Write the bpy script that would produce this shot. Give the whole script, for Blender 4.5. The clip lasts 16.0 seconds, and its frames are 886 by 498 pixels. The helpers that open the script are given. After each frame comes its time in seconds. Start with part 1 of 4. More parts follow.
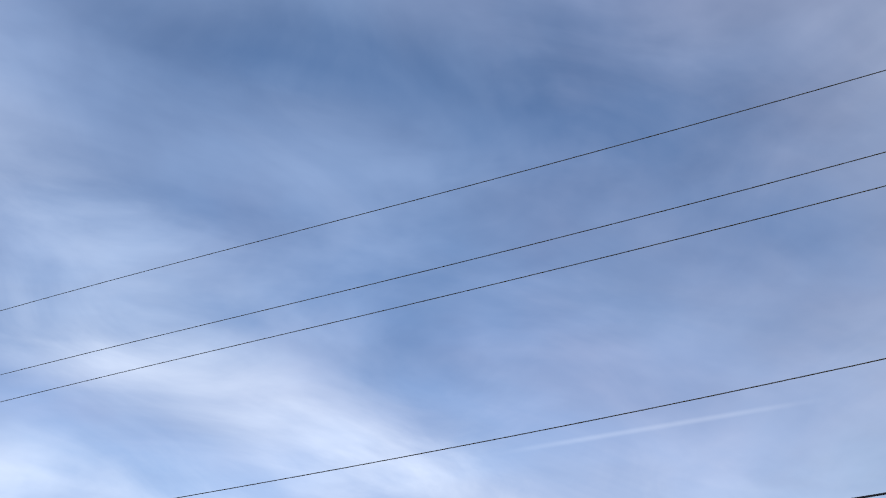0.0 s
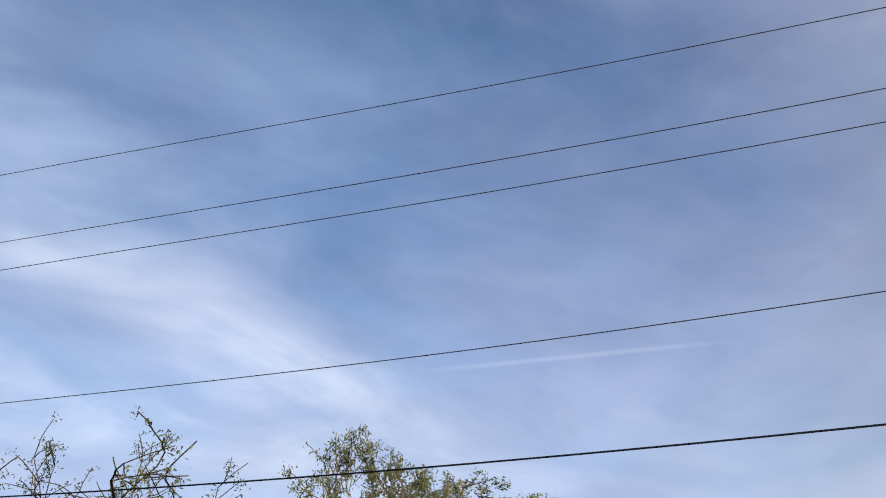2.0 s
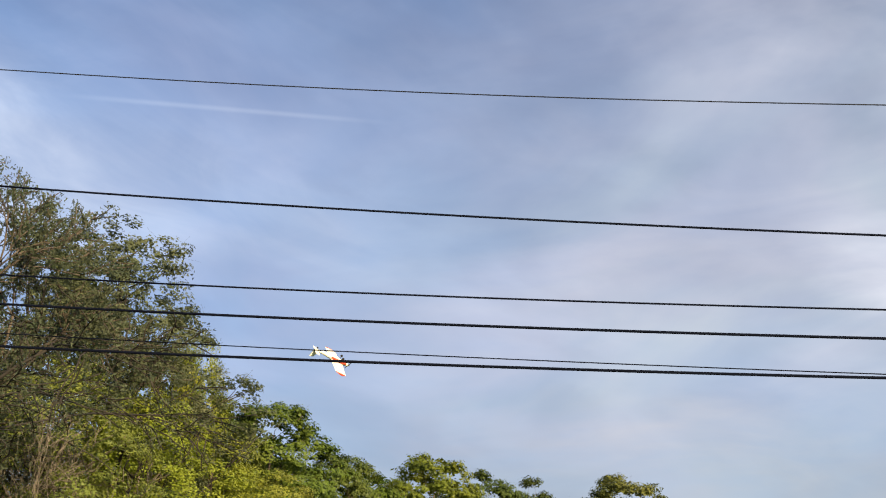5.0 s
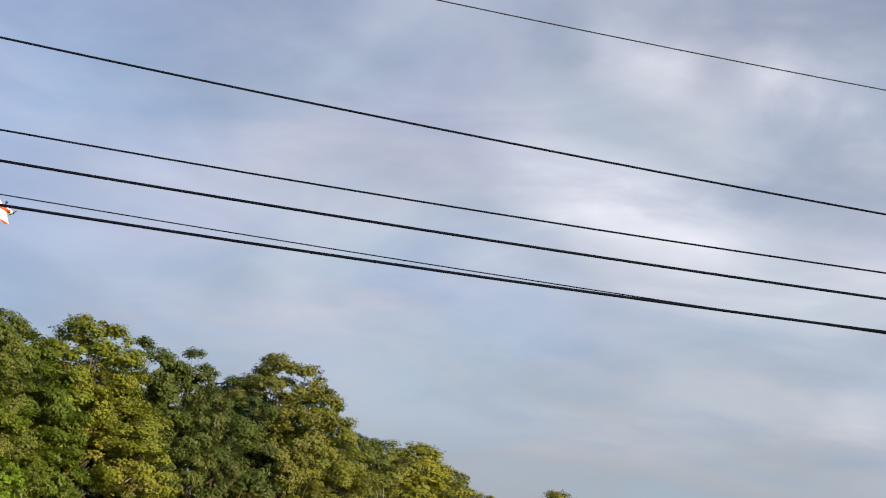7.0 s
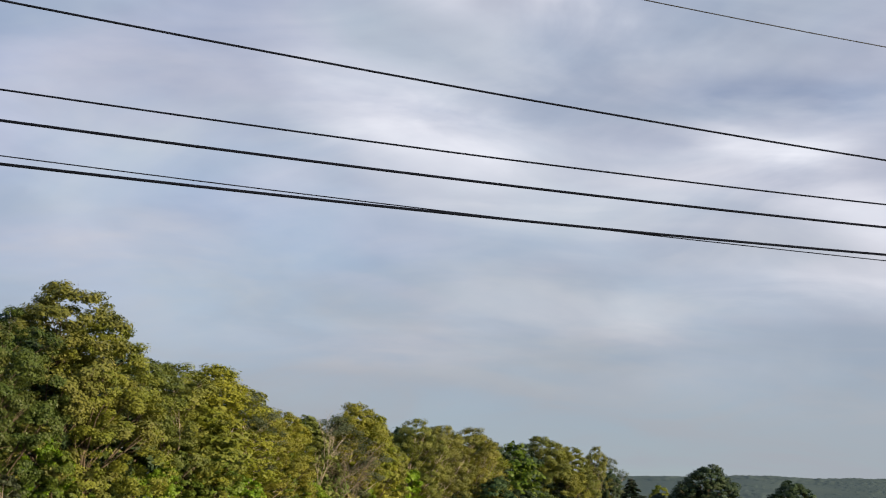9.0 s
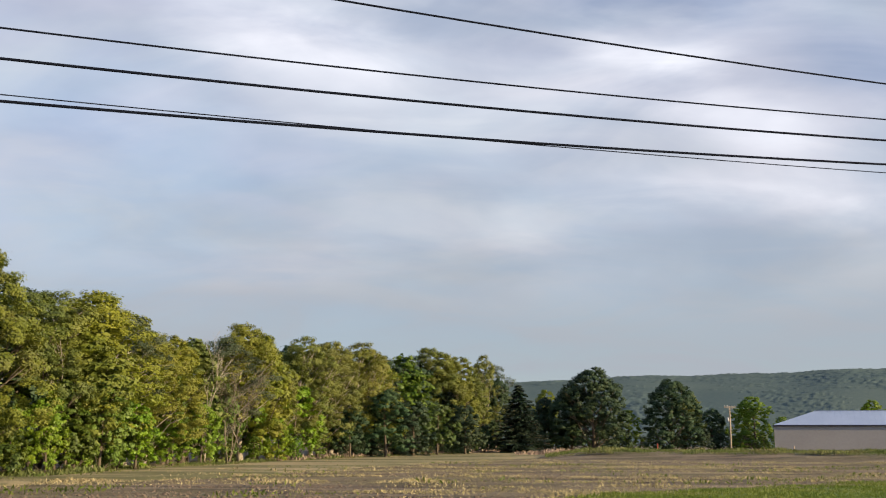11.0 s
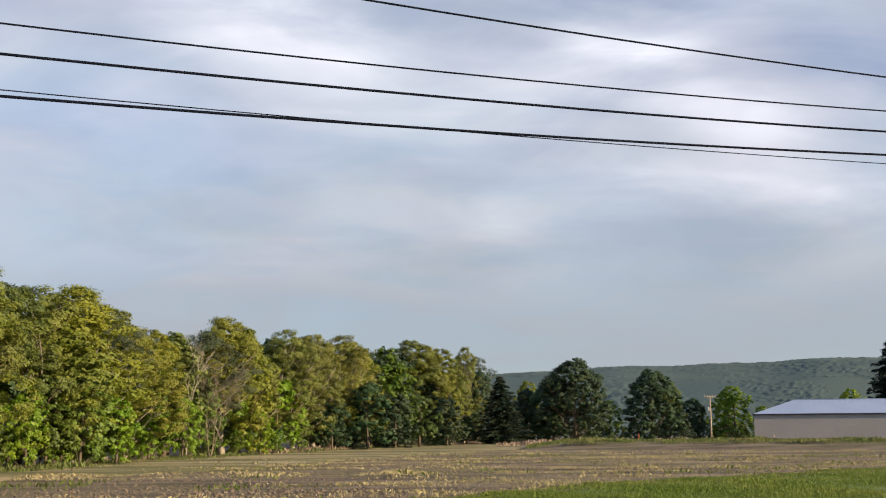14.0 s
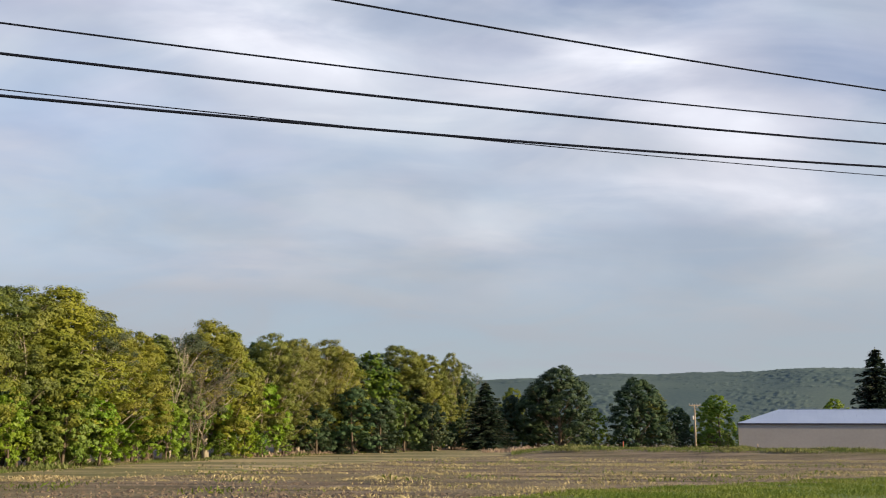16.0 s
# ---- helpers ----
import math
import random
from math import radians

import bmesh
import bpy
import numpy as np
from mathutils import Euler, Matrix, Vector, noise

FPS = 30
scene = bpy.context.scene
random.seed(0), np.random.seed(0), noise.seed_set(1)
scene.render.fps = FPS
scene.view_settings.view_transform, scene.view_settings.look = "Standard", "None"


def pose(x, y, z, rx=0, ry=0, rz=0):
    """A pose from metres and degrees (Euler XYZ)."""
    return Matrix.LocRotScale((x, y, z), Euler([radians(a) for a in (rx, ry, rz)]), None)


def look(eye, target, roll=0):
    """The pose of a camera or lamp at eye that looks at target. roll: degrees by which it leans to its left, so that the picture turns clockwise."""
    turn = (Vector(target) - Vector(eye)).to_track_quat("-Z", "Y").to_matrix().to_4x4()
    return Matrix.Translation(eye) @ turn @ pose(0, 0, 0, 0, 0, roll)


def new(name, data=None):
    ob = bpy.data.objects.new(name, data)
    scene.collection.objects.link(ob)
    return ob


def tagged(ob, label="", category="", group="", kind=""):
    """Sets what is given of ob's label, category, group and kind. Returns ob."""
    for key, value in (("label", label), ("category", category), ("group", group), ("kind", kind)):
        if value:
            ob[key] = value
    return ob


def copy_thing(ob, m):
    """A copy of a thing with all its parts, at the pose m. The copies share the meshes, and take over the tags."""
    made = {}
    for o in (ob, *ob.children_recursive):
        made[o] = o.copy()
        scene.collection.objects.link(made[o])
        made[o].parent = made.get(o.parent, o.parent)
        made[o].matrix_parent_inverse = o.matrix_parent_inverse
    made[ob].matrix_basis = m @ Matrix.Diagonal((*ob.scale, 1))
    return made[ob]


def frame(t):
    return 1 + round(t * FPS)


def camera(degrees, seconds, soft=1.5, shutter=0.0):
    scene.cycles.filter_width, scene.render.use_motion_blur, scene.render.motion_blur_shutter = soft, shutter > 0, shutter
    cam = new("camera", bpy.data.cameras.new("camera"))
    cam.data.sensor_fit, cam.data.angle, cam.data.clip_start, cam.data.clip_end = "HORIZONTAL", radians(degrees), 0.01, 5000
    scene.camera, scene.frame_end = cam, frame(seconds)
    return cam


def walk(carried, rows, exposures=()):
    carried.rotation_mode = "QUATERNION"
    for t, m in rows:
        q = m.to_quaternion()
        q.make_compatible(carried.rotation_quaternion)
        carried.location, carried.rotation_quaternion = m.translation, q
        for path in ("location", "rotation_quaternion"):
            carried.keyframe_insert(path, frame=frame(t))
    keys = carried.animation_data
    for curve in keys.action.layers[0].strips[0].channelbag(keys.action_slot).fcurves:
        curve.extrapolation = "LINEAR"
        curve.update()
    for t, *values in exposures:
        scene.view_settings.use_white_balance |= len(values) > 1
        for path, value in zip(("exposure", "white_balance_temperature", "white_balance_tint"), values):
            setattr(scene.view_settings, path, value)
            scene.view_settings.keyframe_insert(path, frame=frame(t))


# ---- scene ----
cam = camera(43.45, 16.0, soft=1.1)
PATH = [
    (0, 0.086, -0.185, 2.980, 125.30, -2.97, 59.47),
    (0.1, 0.084, -0.181, 2.979, 124.42, -2.88, 59.86),
    (0.2, 0.083, -0.178, 2.979, 123.73, -2.87, 60.00),
    (0.3, 0.081, -0.175, 2.978, 123.29, -2.85, 60.09),
    (0.5, 0.077, -0.166, 2.978, 122.88, -3.01, 60.09),
    (1, 0.069, -0.147, 2.977, 122.65, -2.93, 59.00),
    (1.5, 0.051, -0.110, 3.013, 122.21, -3.53, 56.64),
    (2, 0.037, -0.080, 3.026, 121.50, -4.62, 54.09),
    (2.5, 0.023, -0.050, 3.038, 120.31, -5.48, 51.38),
    (3, 0.010, -0.020, 3.051, 118.98, -6.16, 48.32),
    (3.2, 0.003, -0.006, 3.048, 118.33, -6.27, 47.00),
    (5.3, -0.016, 0.035, 3.015, 110.12, -6.19, 31.05),
    (5.5, -0.018, 0.039, 3.012, 109.57, -6.35, 29.18),
    (6, -0.030, 0.065, 3.011, 108.42, -7.07, 24.25),
    (6.5, -0.043, 0.092, 3.011, 107.61, -7.72, 19.61),
    (7, -0.055, 0.118, 3.010, 107.22, -8.07, 15.96),
    (7.5, -0.057, 0.123, 3.011, 106.91, -7.65, 13.08),
    (8, -0.059, 0.127, 3.012, 106.40, -6.55, 10.73),
    (8.5, -0.062, 0.132, 3.013, 105.41, -4.89, 8.28),
    (9, -0.064, 0.137, 3.014, 103.85, -3.29, 6.09),
    (9.5, -0.059, 0.127, 3.008, 102.01, -1.84, 4.00),
    (10, -0.055, 0.117, 3.002, 100.59, -0.92, 2.36),
    (10.2, -0.053, 0.113, 2.999, 100.17, -0.68, 1.88),
    (12.5, -0.032, 0.068, 2.970, 99.39, 0.01, 0.00),
    (13, -0.030, 0.065, 2.969, 99.28, 0.21, -0.02),
    (13.5, -0.029, 0.062, 2.968, 99.22, 0.30, -0.11),
    (14, -0.027, 0.059, 2.967, 99.24, 0.34, -0.27),
    (14.5, -0.026, 0.056, 2.965, 99.38, 0.26, -0.52),
    (15, -0.027, 0.058, 2.963, 99.50, 0.09, -0.75),
    (15.5, -0.028, 0.060, 2.961, 99.58, -0.11, -0.88),
    (16, -0.029, 0.063, 2.960, 99.53, -0.29, -1.04),
]
EXPOSURES = [(0, 0.92), (1, 0.88), (2, 0.82), (3, 0.73), (5.5, 0.78), (7, 0.70), (9, 0.66), (10, 0.80), (12.5, 0.84), (16, 0.84)]
walk(cam, [(row[0], pose(*row[1:])) for row in PATH], EXPOSURES)

# ---------------------------------------------------------------- light
SUN_AZ, SUN_EL = -112.0, 14.0          # degrees: azimuth to the left of +y, height


def heading(az, el=0.0):
    a, e = radians(az), radians(el)
    return Vector((-math.sin(a) * math.cos(e), math.cos(a) * math.cos(e), math.sin(e)))


sun = new("sun", bpy.data.lights.new("sun", "SUN"))
sun.data.energy, sun.data.angle, sun.data.color = 5.0, radians(0.8), (1.0, 0.80, 0.50)
sun.matrix_world = look(heading(SUN_AZ, SUN_EL) * 200, (0, 0, 0))


class Nodes:
    """A short hand for building node trees."""

    def __init__(self, tree):
        self.tree = tree
        tree.nodes.clear()

    def add(self, kind, values=None, **props):
        n = self.tree.nodes.new(kind)
        for k, v in props.items():
            setattr(n, k, v)
        for k, v in (values or {}).items():
            if isinstance(v, bpy.types.NodeSocket):
                self.tree.links.new(v, n.inputs[k])
            else:
                n.inputs[k].default_value = v
        return n

    def math(self, op, a, b=0.0, c=0.0, clamp=False):
        return self.add("ShaderNodeMath", {0: a, 1: b, 2: c}, operation=op, use_clamp=clamp).outputs[0]

    def vec(self, op, a, b=(0, 0, 0)):
        n = self.add("ShaderNodeVectorMath", {0: a, 1: b}, operation=op)
        return n.outputs["Value"] if op == "DOT_PRODUCT" else n.outputs[0]

    def noise(self, vector, scale, detail=4.0, rough=0.55, distortion=0.0):
        return self.add("ShaderNodeTexNoise", {"Vector": vector, "Scale": scale, "Detail": detail, "Roughness": rough, "Distortion": distortion}).outputs["Fac"]

    def span(self, value, a, b, c=0.0, d=1.0):
        return self.add("ShaderNodeMapRange", {0: value, 1: a, 2: b, 3: c, 4: d}, interpolation_type="SMOOTHSTEP").outputs[0]

    def mix(self, fac, a, b, blend="MIX"):
        n = self.add("ShaderNodeMix", {0: fac, 6: a, 7: b}, data_type="RGBA", blend_type=blend)
        return n.outputs[2]


def build_sky():
    world = bpy.data.worlds.new("sky")
    scene.world = world
    world.use_nodes = True
    n = Nodes(world.node_tree)
    way = n.add("ShaderNodeTexCoord").outputs["Generated"]
    xyz = n.add("ShaderNodeSeparateXYZ", {0: way})
    sky = n.add("ShaderNodeTexSky", sky_type="NISHITA", sun_disc=False, sun_elevation=radians(SUN_EL + 6),
                sun_rotation=radians(-SUN_AZ), air_density=1.0, dust_density=0.6, ozone_density=2.0)
    clear = n.mix(1.0, sky.outputs[0], (0.068, 0.076, 0.090, 1), "MULTIPLY")
    up = n.math("MAXIMUM", xyz.outputs["Z"], 0.0)
    flat = n.math("ADD", up, 0.26)
    layer = n.add("ShaderNodeCombineXYZ", {0: n.math("DIVIDE", xyz.outputs["X"], flat), 1: n.math("DIVIDE", xyz.outputs["Y"], flat), 2: 0.0}).outputs[0]

    def stretched(angle, sx, sy):
        m = n.add("ShaderNodeMapping", {"Vector": layer, "Rotation": (0, 0, radians(angle)), "Scale": (sx, sy, 1)})
        return m.outputs[0]

    def streak(a, b, wide, ends=0.25):
        """A soft band of cloud from one heading to another."""
        va, vb = heading(*a), heading(*b)
        normal, mid = va.cross(vb).normalized(), (va + vb).normalized()
        along = normal.cross(mid)
        half = math.acos(max(-1, min(1, va.dot(vb)))) / 2
        across = n.math("ABSOLUTE", n.vec("DOT_PRODUCT", way, normal))
        length = n.math("ABSOLUTE", n.vec("DOT_PRODUCT", way, along))
        front = n.span(n.vec("DOT_PRODUCT", way, mid), 0.3, 0.5)
        inside = n.math("MULTIPLY", n.span(across, radians(wide), 0.0), n.span(length, half * (1 + ends), half * (1 - ends)))
        return n.math("MULTIPLY", inside, front)

    east = n.span(n.vec("DOT_PRODUCT", way, heading(-6, 12)), 0.44, 0.95)
    soft_left = n.noise(stretched(-20, 1.1, 0.75), 2.3, 5, 0.54, 0.9)
    soft_right = n.noise(stretched(8, 0.8, 1.15), 2.1, 5, 0.52, 0.9)
    thin_left = n.noise(stretched(-30, 1.5, 0.95), 3.6, 6, 0.56, 0.9)
    thin_right = n.noise(stretched(14, 0.8, 1.5), 3.4, 6, 0.54, 0.9)
    veil = n.span(n.add("ShaderNodeMix", {0: east, 2: soft_left, 3: soft_right}, data_type="FLOAT").outputs[0], 0.36, 0.70)
    wisp = n.span(n.add("ShaderNodeMix", {0: east, 2: thin_left, 3: thin_right}, data_type="FLOAT").outputs[0], 0.36, 0.78)
    haze = n.span(up, 0.60, 0.14)
    amount = n.math("ADD", n.math("MULTIPLY", veil, 0.26), n.math("MULTIPLY", wisp, 0.14))
    amount = n.math("ADD", amount, n.math("ADD", n.math("MULTIPLY", haze, 0.38), n.math("MULTIPLY", east, 0.32)))
    ragged = n.math("ADD", n.math("MULTIPLY", wisp, 0.45), n.math("ADD", n.math("MULTIPLY", veil, 0.45), 0.25))
    billow = n.math("ADD", n.math("MULTIPLY", veil, 0.55), n.math("ADD", n.math("MULTIPLY", wisp, 0.40), 0.18))
    ragged = n.add("ShaderNodeMix", {0: east, 2: ragged, 3: billow}, data_type="FLOAT").outputs[0]
    bright = 0.0
    for a, b, wide, power in STREAKS:
        one = n.math("MULTIPLY", n.math("MULTIPLY", streak(a, b, wide, 0.45), ragged), power)
        bright = n.math("ADD", one, bright)
    trail = n.math("MULTIPLY", streak((55.6, 25.35), (42.5, 26.9), 0.20, 0.6), 0.16)
    bright = n.math("ADD", bright, trail, clamp=True)
    amount = n.math("MINIMUM", n.math("ADD", amount, n.math("MULTIPLY", n.math("SUBTRACT", 1.0, east), 0.13)), 1.0)
    for a, b, wide, power in GAPS:
        amount = n.math("SUBTRACT", amount, n.math("MULTIPLY", streak(a, b, wide, 0.5), power), clamp=True)
    tone = n.span(n.noise(stretched(40, 0.8, 1.0), 2.2, 3, 0.5, 0.8), 0.35, 0.65)
    cloud = n.mix(east, n.mix(tone, (0.275, 0.355, 0.53, 1), (0.33, 0.375, 0.54, 1)), n.mix(tone, (0.385, 0.42, 0.470, 1), (0.455, 0.455, 0.510, 1)))
    low = n.mix(n.span(up, 0.30, 0.06), cloud, n.mix(east, (0.232, 0.268, 0.318, 1), (0.272, 0.297, 0.332, 1)))
    total = n.mix(n.math("MULTIPLY", bright, n.span(up, 0.06, 0.17)), n.mix(amount, clear, low), n.mix(east, (0.49, 0.555, 0.680, 1), (0.60, 0.61, 0.67, 1)))
    drift = n.add("ShaderNodeMapping", {"Vector": way, "Rotation": (radians(-12), radians(10), 0), "Scale": (1.0, 1.0, 2.4)}).outputs[0]
    rolls = n.span(n.noise(drift, 5.5, 4, 0.5, 0.35), 0.30, 0.70, 0.92, 1.09)
    rolls = n.add("ShaderNodeMix", {0: n.span(up, 0.07, 0.17), 2: 1.0, 3: rolls}, data_type="FLOAT").outputs[0]
    total = n.mix(1.0, total, n.add("ShaderNodeCombineColor", {0: rolls, 1: rolls, 2: n.math("ADD", n.math("MULTIPLY", rolls, 0.85), 0.15)}).outputs[0], "MULTIPLY")
    back = n.add("ShaderNodeBackground", {"Color": total, "Strength": 0.88})
    n.add("ShaderNodeOutputWorld", {"Surface": back.outputs[0]})


# bright cloud bands: from, to (azimuth, height in degrees), half width, strength
STREAKS = [
    ((92, 28.5), (79, 27.5), 3.2, 0.60), ((81, 28.5), (63, 22.8), 4.4, 0.72), ((66, 23.5), (50, 19.5), 6.0, 0.66), ((94, 36), (68, 26.5), 6.0, 0.24), ((95, 19.5), (58, 18), 5.0, 0.90), ((60, 24), (40, 21), 5.0, 0.25),
    ((15, 21.5), (3, 18.8), 3.4, 0.80), ((16, 19), (-10, 16.5), 6.0, 0.32), ((4, 26), (-26, 14), 7.5, 0.34), ((12, 28.5), (6, 27), 2.4, 0.50), ((3, 27.5), (-4, 25.5), 2.4, 0.75), ((-7, 19.8), (-14, 18.7), 1.5, 0.70), ((-10, 17.8), (-18, 14.8), 2.4, 0.85),
    ((-8, 12.8), (-24, 10.8), 2.0, 0.70), ((6, 11.2), (-6, 10.4), 2.2, 0.28), ((20, 8.9), (5, 8.2), 1.8, 0.22), ((22, 31), (0, 32), 5.0, 0.22),
]
# openings of blue sky between them
GAPS = [((86, 42), (58, 44), 6.0, 0.22), ((-5, 22.2), (-16, 21.2), 1.8, 0.34), ((-18, 19), (-27, 15.5), 2.6, 0.28), ((62, 43), (40, 40), 6.0, 0.15), ((90, 23), (76, 22), 1.8, 0.22), ((26, 15), (9, 13.5), 3.0, 0.14), ((46, 36), (34, 34), 4.0, 0.12)]
build_sky()


# ---------------------------------------------------------------- materials
def material(name, build, rough=0.8, metal=0.0, bump=None, spec=0.3, through_light=0.0):
    m = bpy.data.materials.new(name)
    m.use_nodes = True
    n = Nodes(m.node_tree)
    colour = build(n)
    surface = n.add("ShaderNodeBsdfPrincipled", {"Base Color": colour, "Roughness": rough, "Metallic": metal, "Specular IOR Level": spec})
    if bump:
        height = bump[0](n)
        b = n.add("ShaderNodeBump", {"Height": height, "Strength": bump[1], "Distance": bump[2]})
        n.tree.links.new(b.outputs[0], surface.inputs["Normal"])
    out = surface.outputs[0]
    if through_light:
        thin = n.add("ShaderNodeBsdfTranslucent", {"Color": colour})
        out = n.add("ShaderNodeMixShader", {0: through_light, 1: out, 2: thin.outputs[0]}).outputs[0]
    n.add("ShaderNodeOutputMaterial", {"Surface": out})
    return m


def two_scale(dark, light, coarse, fine, rand=0.0):
    def build(n):
        p = n.add("ShaderNodeTexCoord").outputs["Object"]
        a = n.noise(p, coarse, 3)
        b = n.noise(p, fine, 5, 0.65)
        f = n.math("ADD", n.math("MULTIPLY", n.span(a, 0.3, 0.7), 0.55), n.math("MULTIPLY", n.span(b, 0.3, 0.7), 0.45))
        return n.mix(f, (*dark, 1), (*light, 1))
    return build


def foliage(dark, light, warm, clump=0.25):
    """Leaf colour: varies from leaf to leaf, from bough to bough and from tree to tree."""
    def build(n):
        p = n.add("ShaderNodeNewGeometry")
        leaf = p.outputs["Random Per Island"]
        bough = n.span(n.noise(p.outputs["Position"], clump, 3), 0.35, 0.68)
        tree = n.add("ShaderNodeObjectInfo").outputs["Random"]
        c = n.mix(n.span(leaf, -0.7, 1.7), (*dark, 1), (*light, 1))
        c = n.mix(n.math("MULTIPLY", bough, 0.6), c, (*warm, 1))
        other = n.math("FRACT", n.math("MULTIPLY", tree, 7.31))
        shift = n.add("ShaderNodeHueSaturation", {"Hue": n.math("ADD", 0.482, n.math("MULTIPLY", tree, 0.026)), "Saturation": n.math("ADD", 0.90, n.math("MULTIPLY", other, 0.18)),
                                                  "Value": n.math("ADD", 0.86, n.math("MULTIPLY", other, 0.28)), "Color": c})
        return shift.outputs[0]
    return build


GREEN = material("green leaves", foliage((0.038, 0.074, 0.011), (0.098, 0.150, 0.021), (0.125, 0.160, 0.022)), 0.5, through_light=0.30)
MAPLE = material("maple leaves", foliage((0.060, 0.112, 0.011), (0.150, 0.222, 0.025), (0.185, 0.222, 0.026)), 0.5, through_light=0.34)
FEATHER = material("feathery yellow green leaves", foliage((0.112, 0.136, 0.022), (0.222, 0.252, 0.040), (0.262, 0.256, 0.044)), 0.55, through_light=0.34)
OLIVE = material("olive leaves", foliage((0.092, 0.122, 0.022), (0.188, 0.235, 0.038), (0.220, 0.230, 0.040)), 0.55, through_light=0.33)
SAGE = material("sage leaves", foliage((0.052, 0.074, 0.036), (0.108, 0.142, 0.076), (0.122, 0.134, 0.068)), 0.6, through_light=0.42)
MOTTLED = material("mottled olive leaves", foliage((0.080, 0.104, 0.044), (0.165, 0.196, 0.082), (0.190, 0.196, 0.084), 0.4), 0.55, through_light=0.42)
WILLOW = material("willow leaves", foliage((0.148, 0.182, 0.026), (0.262, 0.312, 0.046), (0.296, 0.304, 0.050)), 0.55, through_light=0.34)
TAN_BARK = material("tan bark", two_scale((0.10, 0.080, 0.055), (0.24, 0.20, 0.15), 0.7, 8.0), 0.9)
MEADOW = material("meadow grass", foliage((0.080, 0.120, 0.028), (0.160, 0.205, 0.052), (0.230, 0.205, 0.090), 0.2), 0.7, through_light=0.35)
# Deep own green, darkened further to carry the shade these trees stand in.
DARK = material("dark leaves with shade in the colour", foliage((0.018, 0.045, 0.022), (0.050, 0.090, 0.036), (0.058, 0.084, 0.030)), 0.65, through_light=0.15)
BRIGHT = material("bright leaves", foliage((0.095, 0.180, 0.020), (0.190, 0.295, 0.036), (0.210, 0.285, 0.034)), 0.5, through_light=0.34)
DRAB = material("drab leaves", foliage((0.038, 0.054, 0.030), (0.088, 0.112, 0.060), (0.108, 0.112, 0.058)), 0.6, through_light=0.35)
NEEDLE = material("spruce needles", foliage((0.012, 0.030, 0.020), (0.036, 0.066, 0.038), (0.048, 0.060, 0.032)), 0.6, through_light=0.1)
DARK_BARK = material("dark bark", two_scale((0.018, 0.015, 0.012), (0.060, 0.050, 0.040), 0.8, 9.0), 0.9)
BARK = material("bark", two_scale((0.055, 0.042, 0.030), (0.16, 0.125, 0.09), 0.8, 9.0), 0.9,
                bump=(lambda n: n.noise(n.add("ShaderNodeTexCoord").outputs["Object"], 14, 5), 0.6, 0.05))
PALE_BARK = material("pale weathered bark", two_scale((0.20, 0.165, 0.125), (0.42, 0.37, 0.30), 0.7, 8.0), 0.9)
# Blue-grey lift in this colour stands in for distance haze over the ridge.
HAZED_WOOD = material("far woodland with haze tint", two_scale((0.068, 0.104, 0.108), (0.114, 0.150, 0.130), 0.010, 0.34), 0.95, spec=0.1)
CABLE = material("cable sheath", two_scale((0.003, 0.004, 0.009), (0.007, 0.009, 0.018), 0.3, 12), 0.9, spec=0.05)
WIRE = material("weathered wire", two_scale((0.008, 0.009, 0.012), (0.020, 0.021, 0.025), 0.3, 12), 0.6, spec=0.2)
POLE_WOOD = material("weathered pole wood", two_scale((0.26, 0.20, 0.14), (0.46, 0.38, 0.29), 0.9, 10), 0.85)
SIDING = material("painted metal siding", two_scale((0.355, 0.326, 0.304), (0.420, 0.388, 0.364), 0.15, 2.5), 0.45)
ROOF_METAL = material("galvanised roof sheet", two_scale((0.40, 0.47, 0.61), (0.48, 0.55, 0.69), 0.2, 3.0), 0.42, 0.35)
DARK_TRIM = material("dark trim", two_scale((0.03, 0.03, 0.045), (0.055, 0.055, 0.075), 0.5, 5), 0.5)
CONCRETE = material("concrete", two_scale((0.16, 0.15, 0.14), (0.28, 0.27, 0.25), 0.4, 5), 0.9)
RUST = material("rusty red steel", two_scale((0.22, 0.05, 0.03), (0.38, 0.10, 0.06), 3, 20), 0.8)
GLAZED = material("glazed ceramic", two_scale((0.40, 0.39, 0.37), (0.55, 0.54, 0.52), 3, 20), 0.3)
FOAM = material("cream painted foam", two_scale((0.74, 0.70, 0.58), (0.82, 0.79, 0.70), 3, 30), 0.5)
RED_FILM = material("red orange covering", two_scale((0.50, 0.06, 0.03), (0.62, 0.11, 0.05), 4, 30), 0.4)
BLACK = material("black plastic", two_scale((0.012, 0.012, 0.012), (0.03, 0.03, 0.03), 4, 30), 0.5)
SMOKED = material("smoked canopy plastic", two_scale((0.02, 0.02, 0.025), (0.05, 0.05, 0.06), 2, 9), 0.12, spec=0.6)


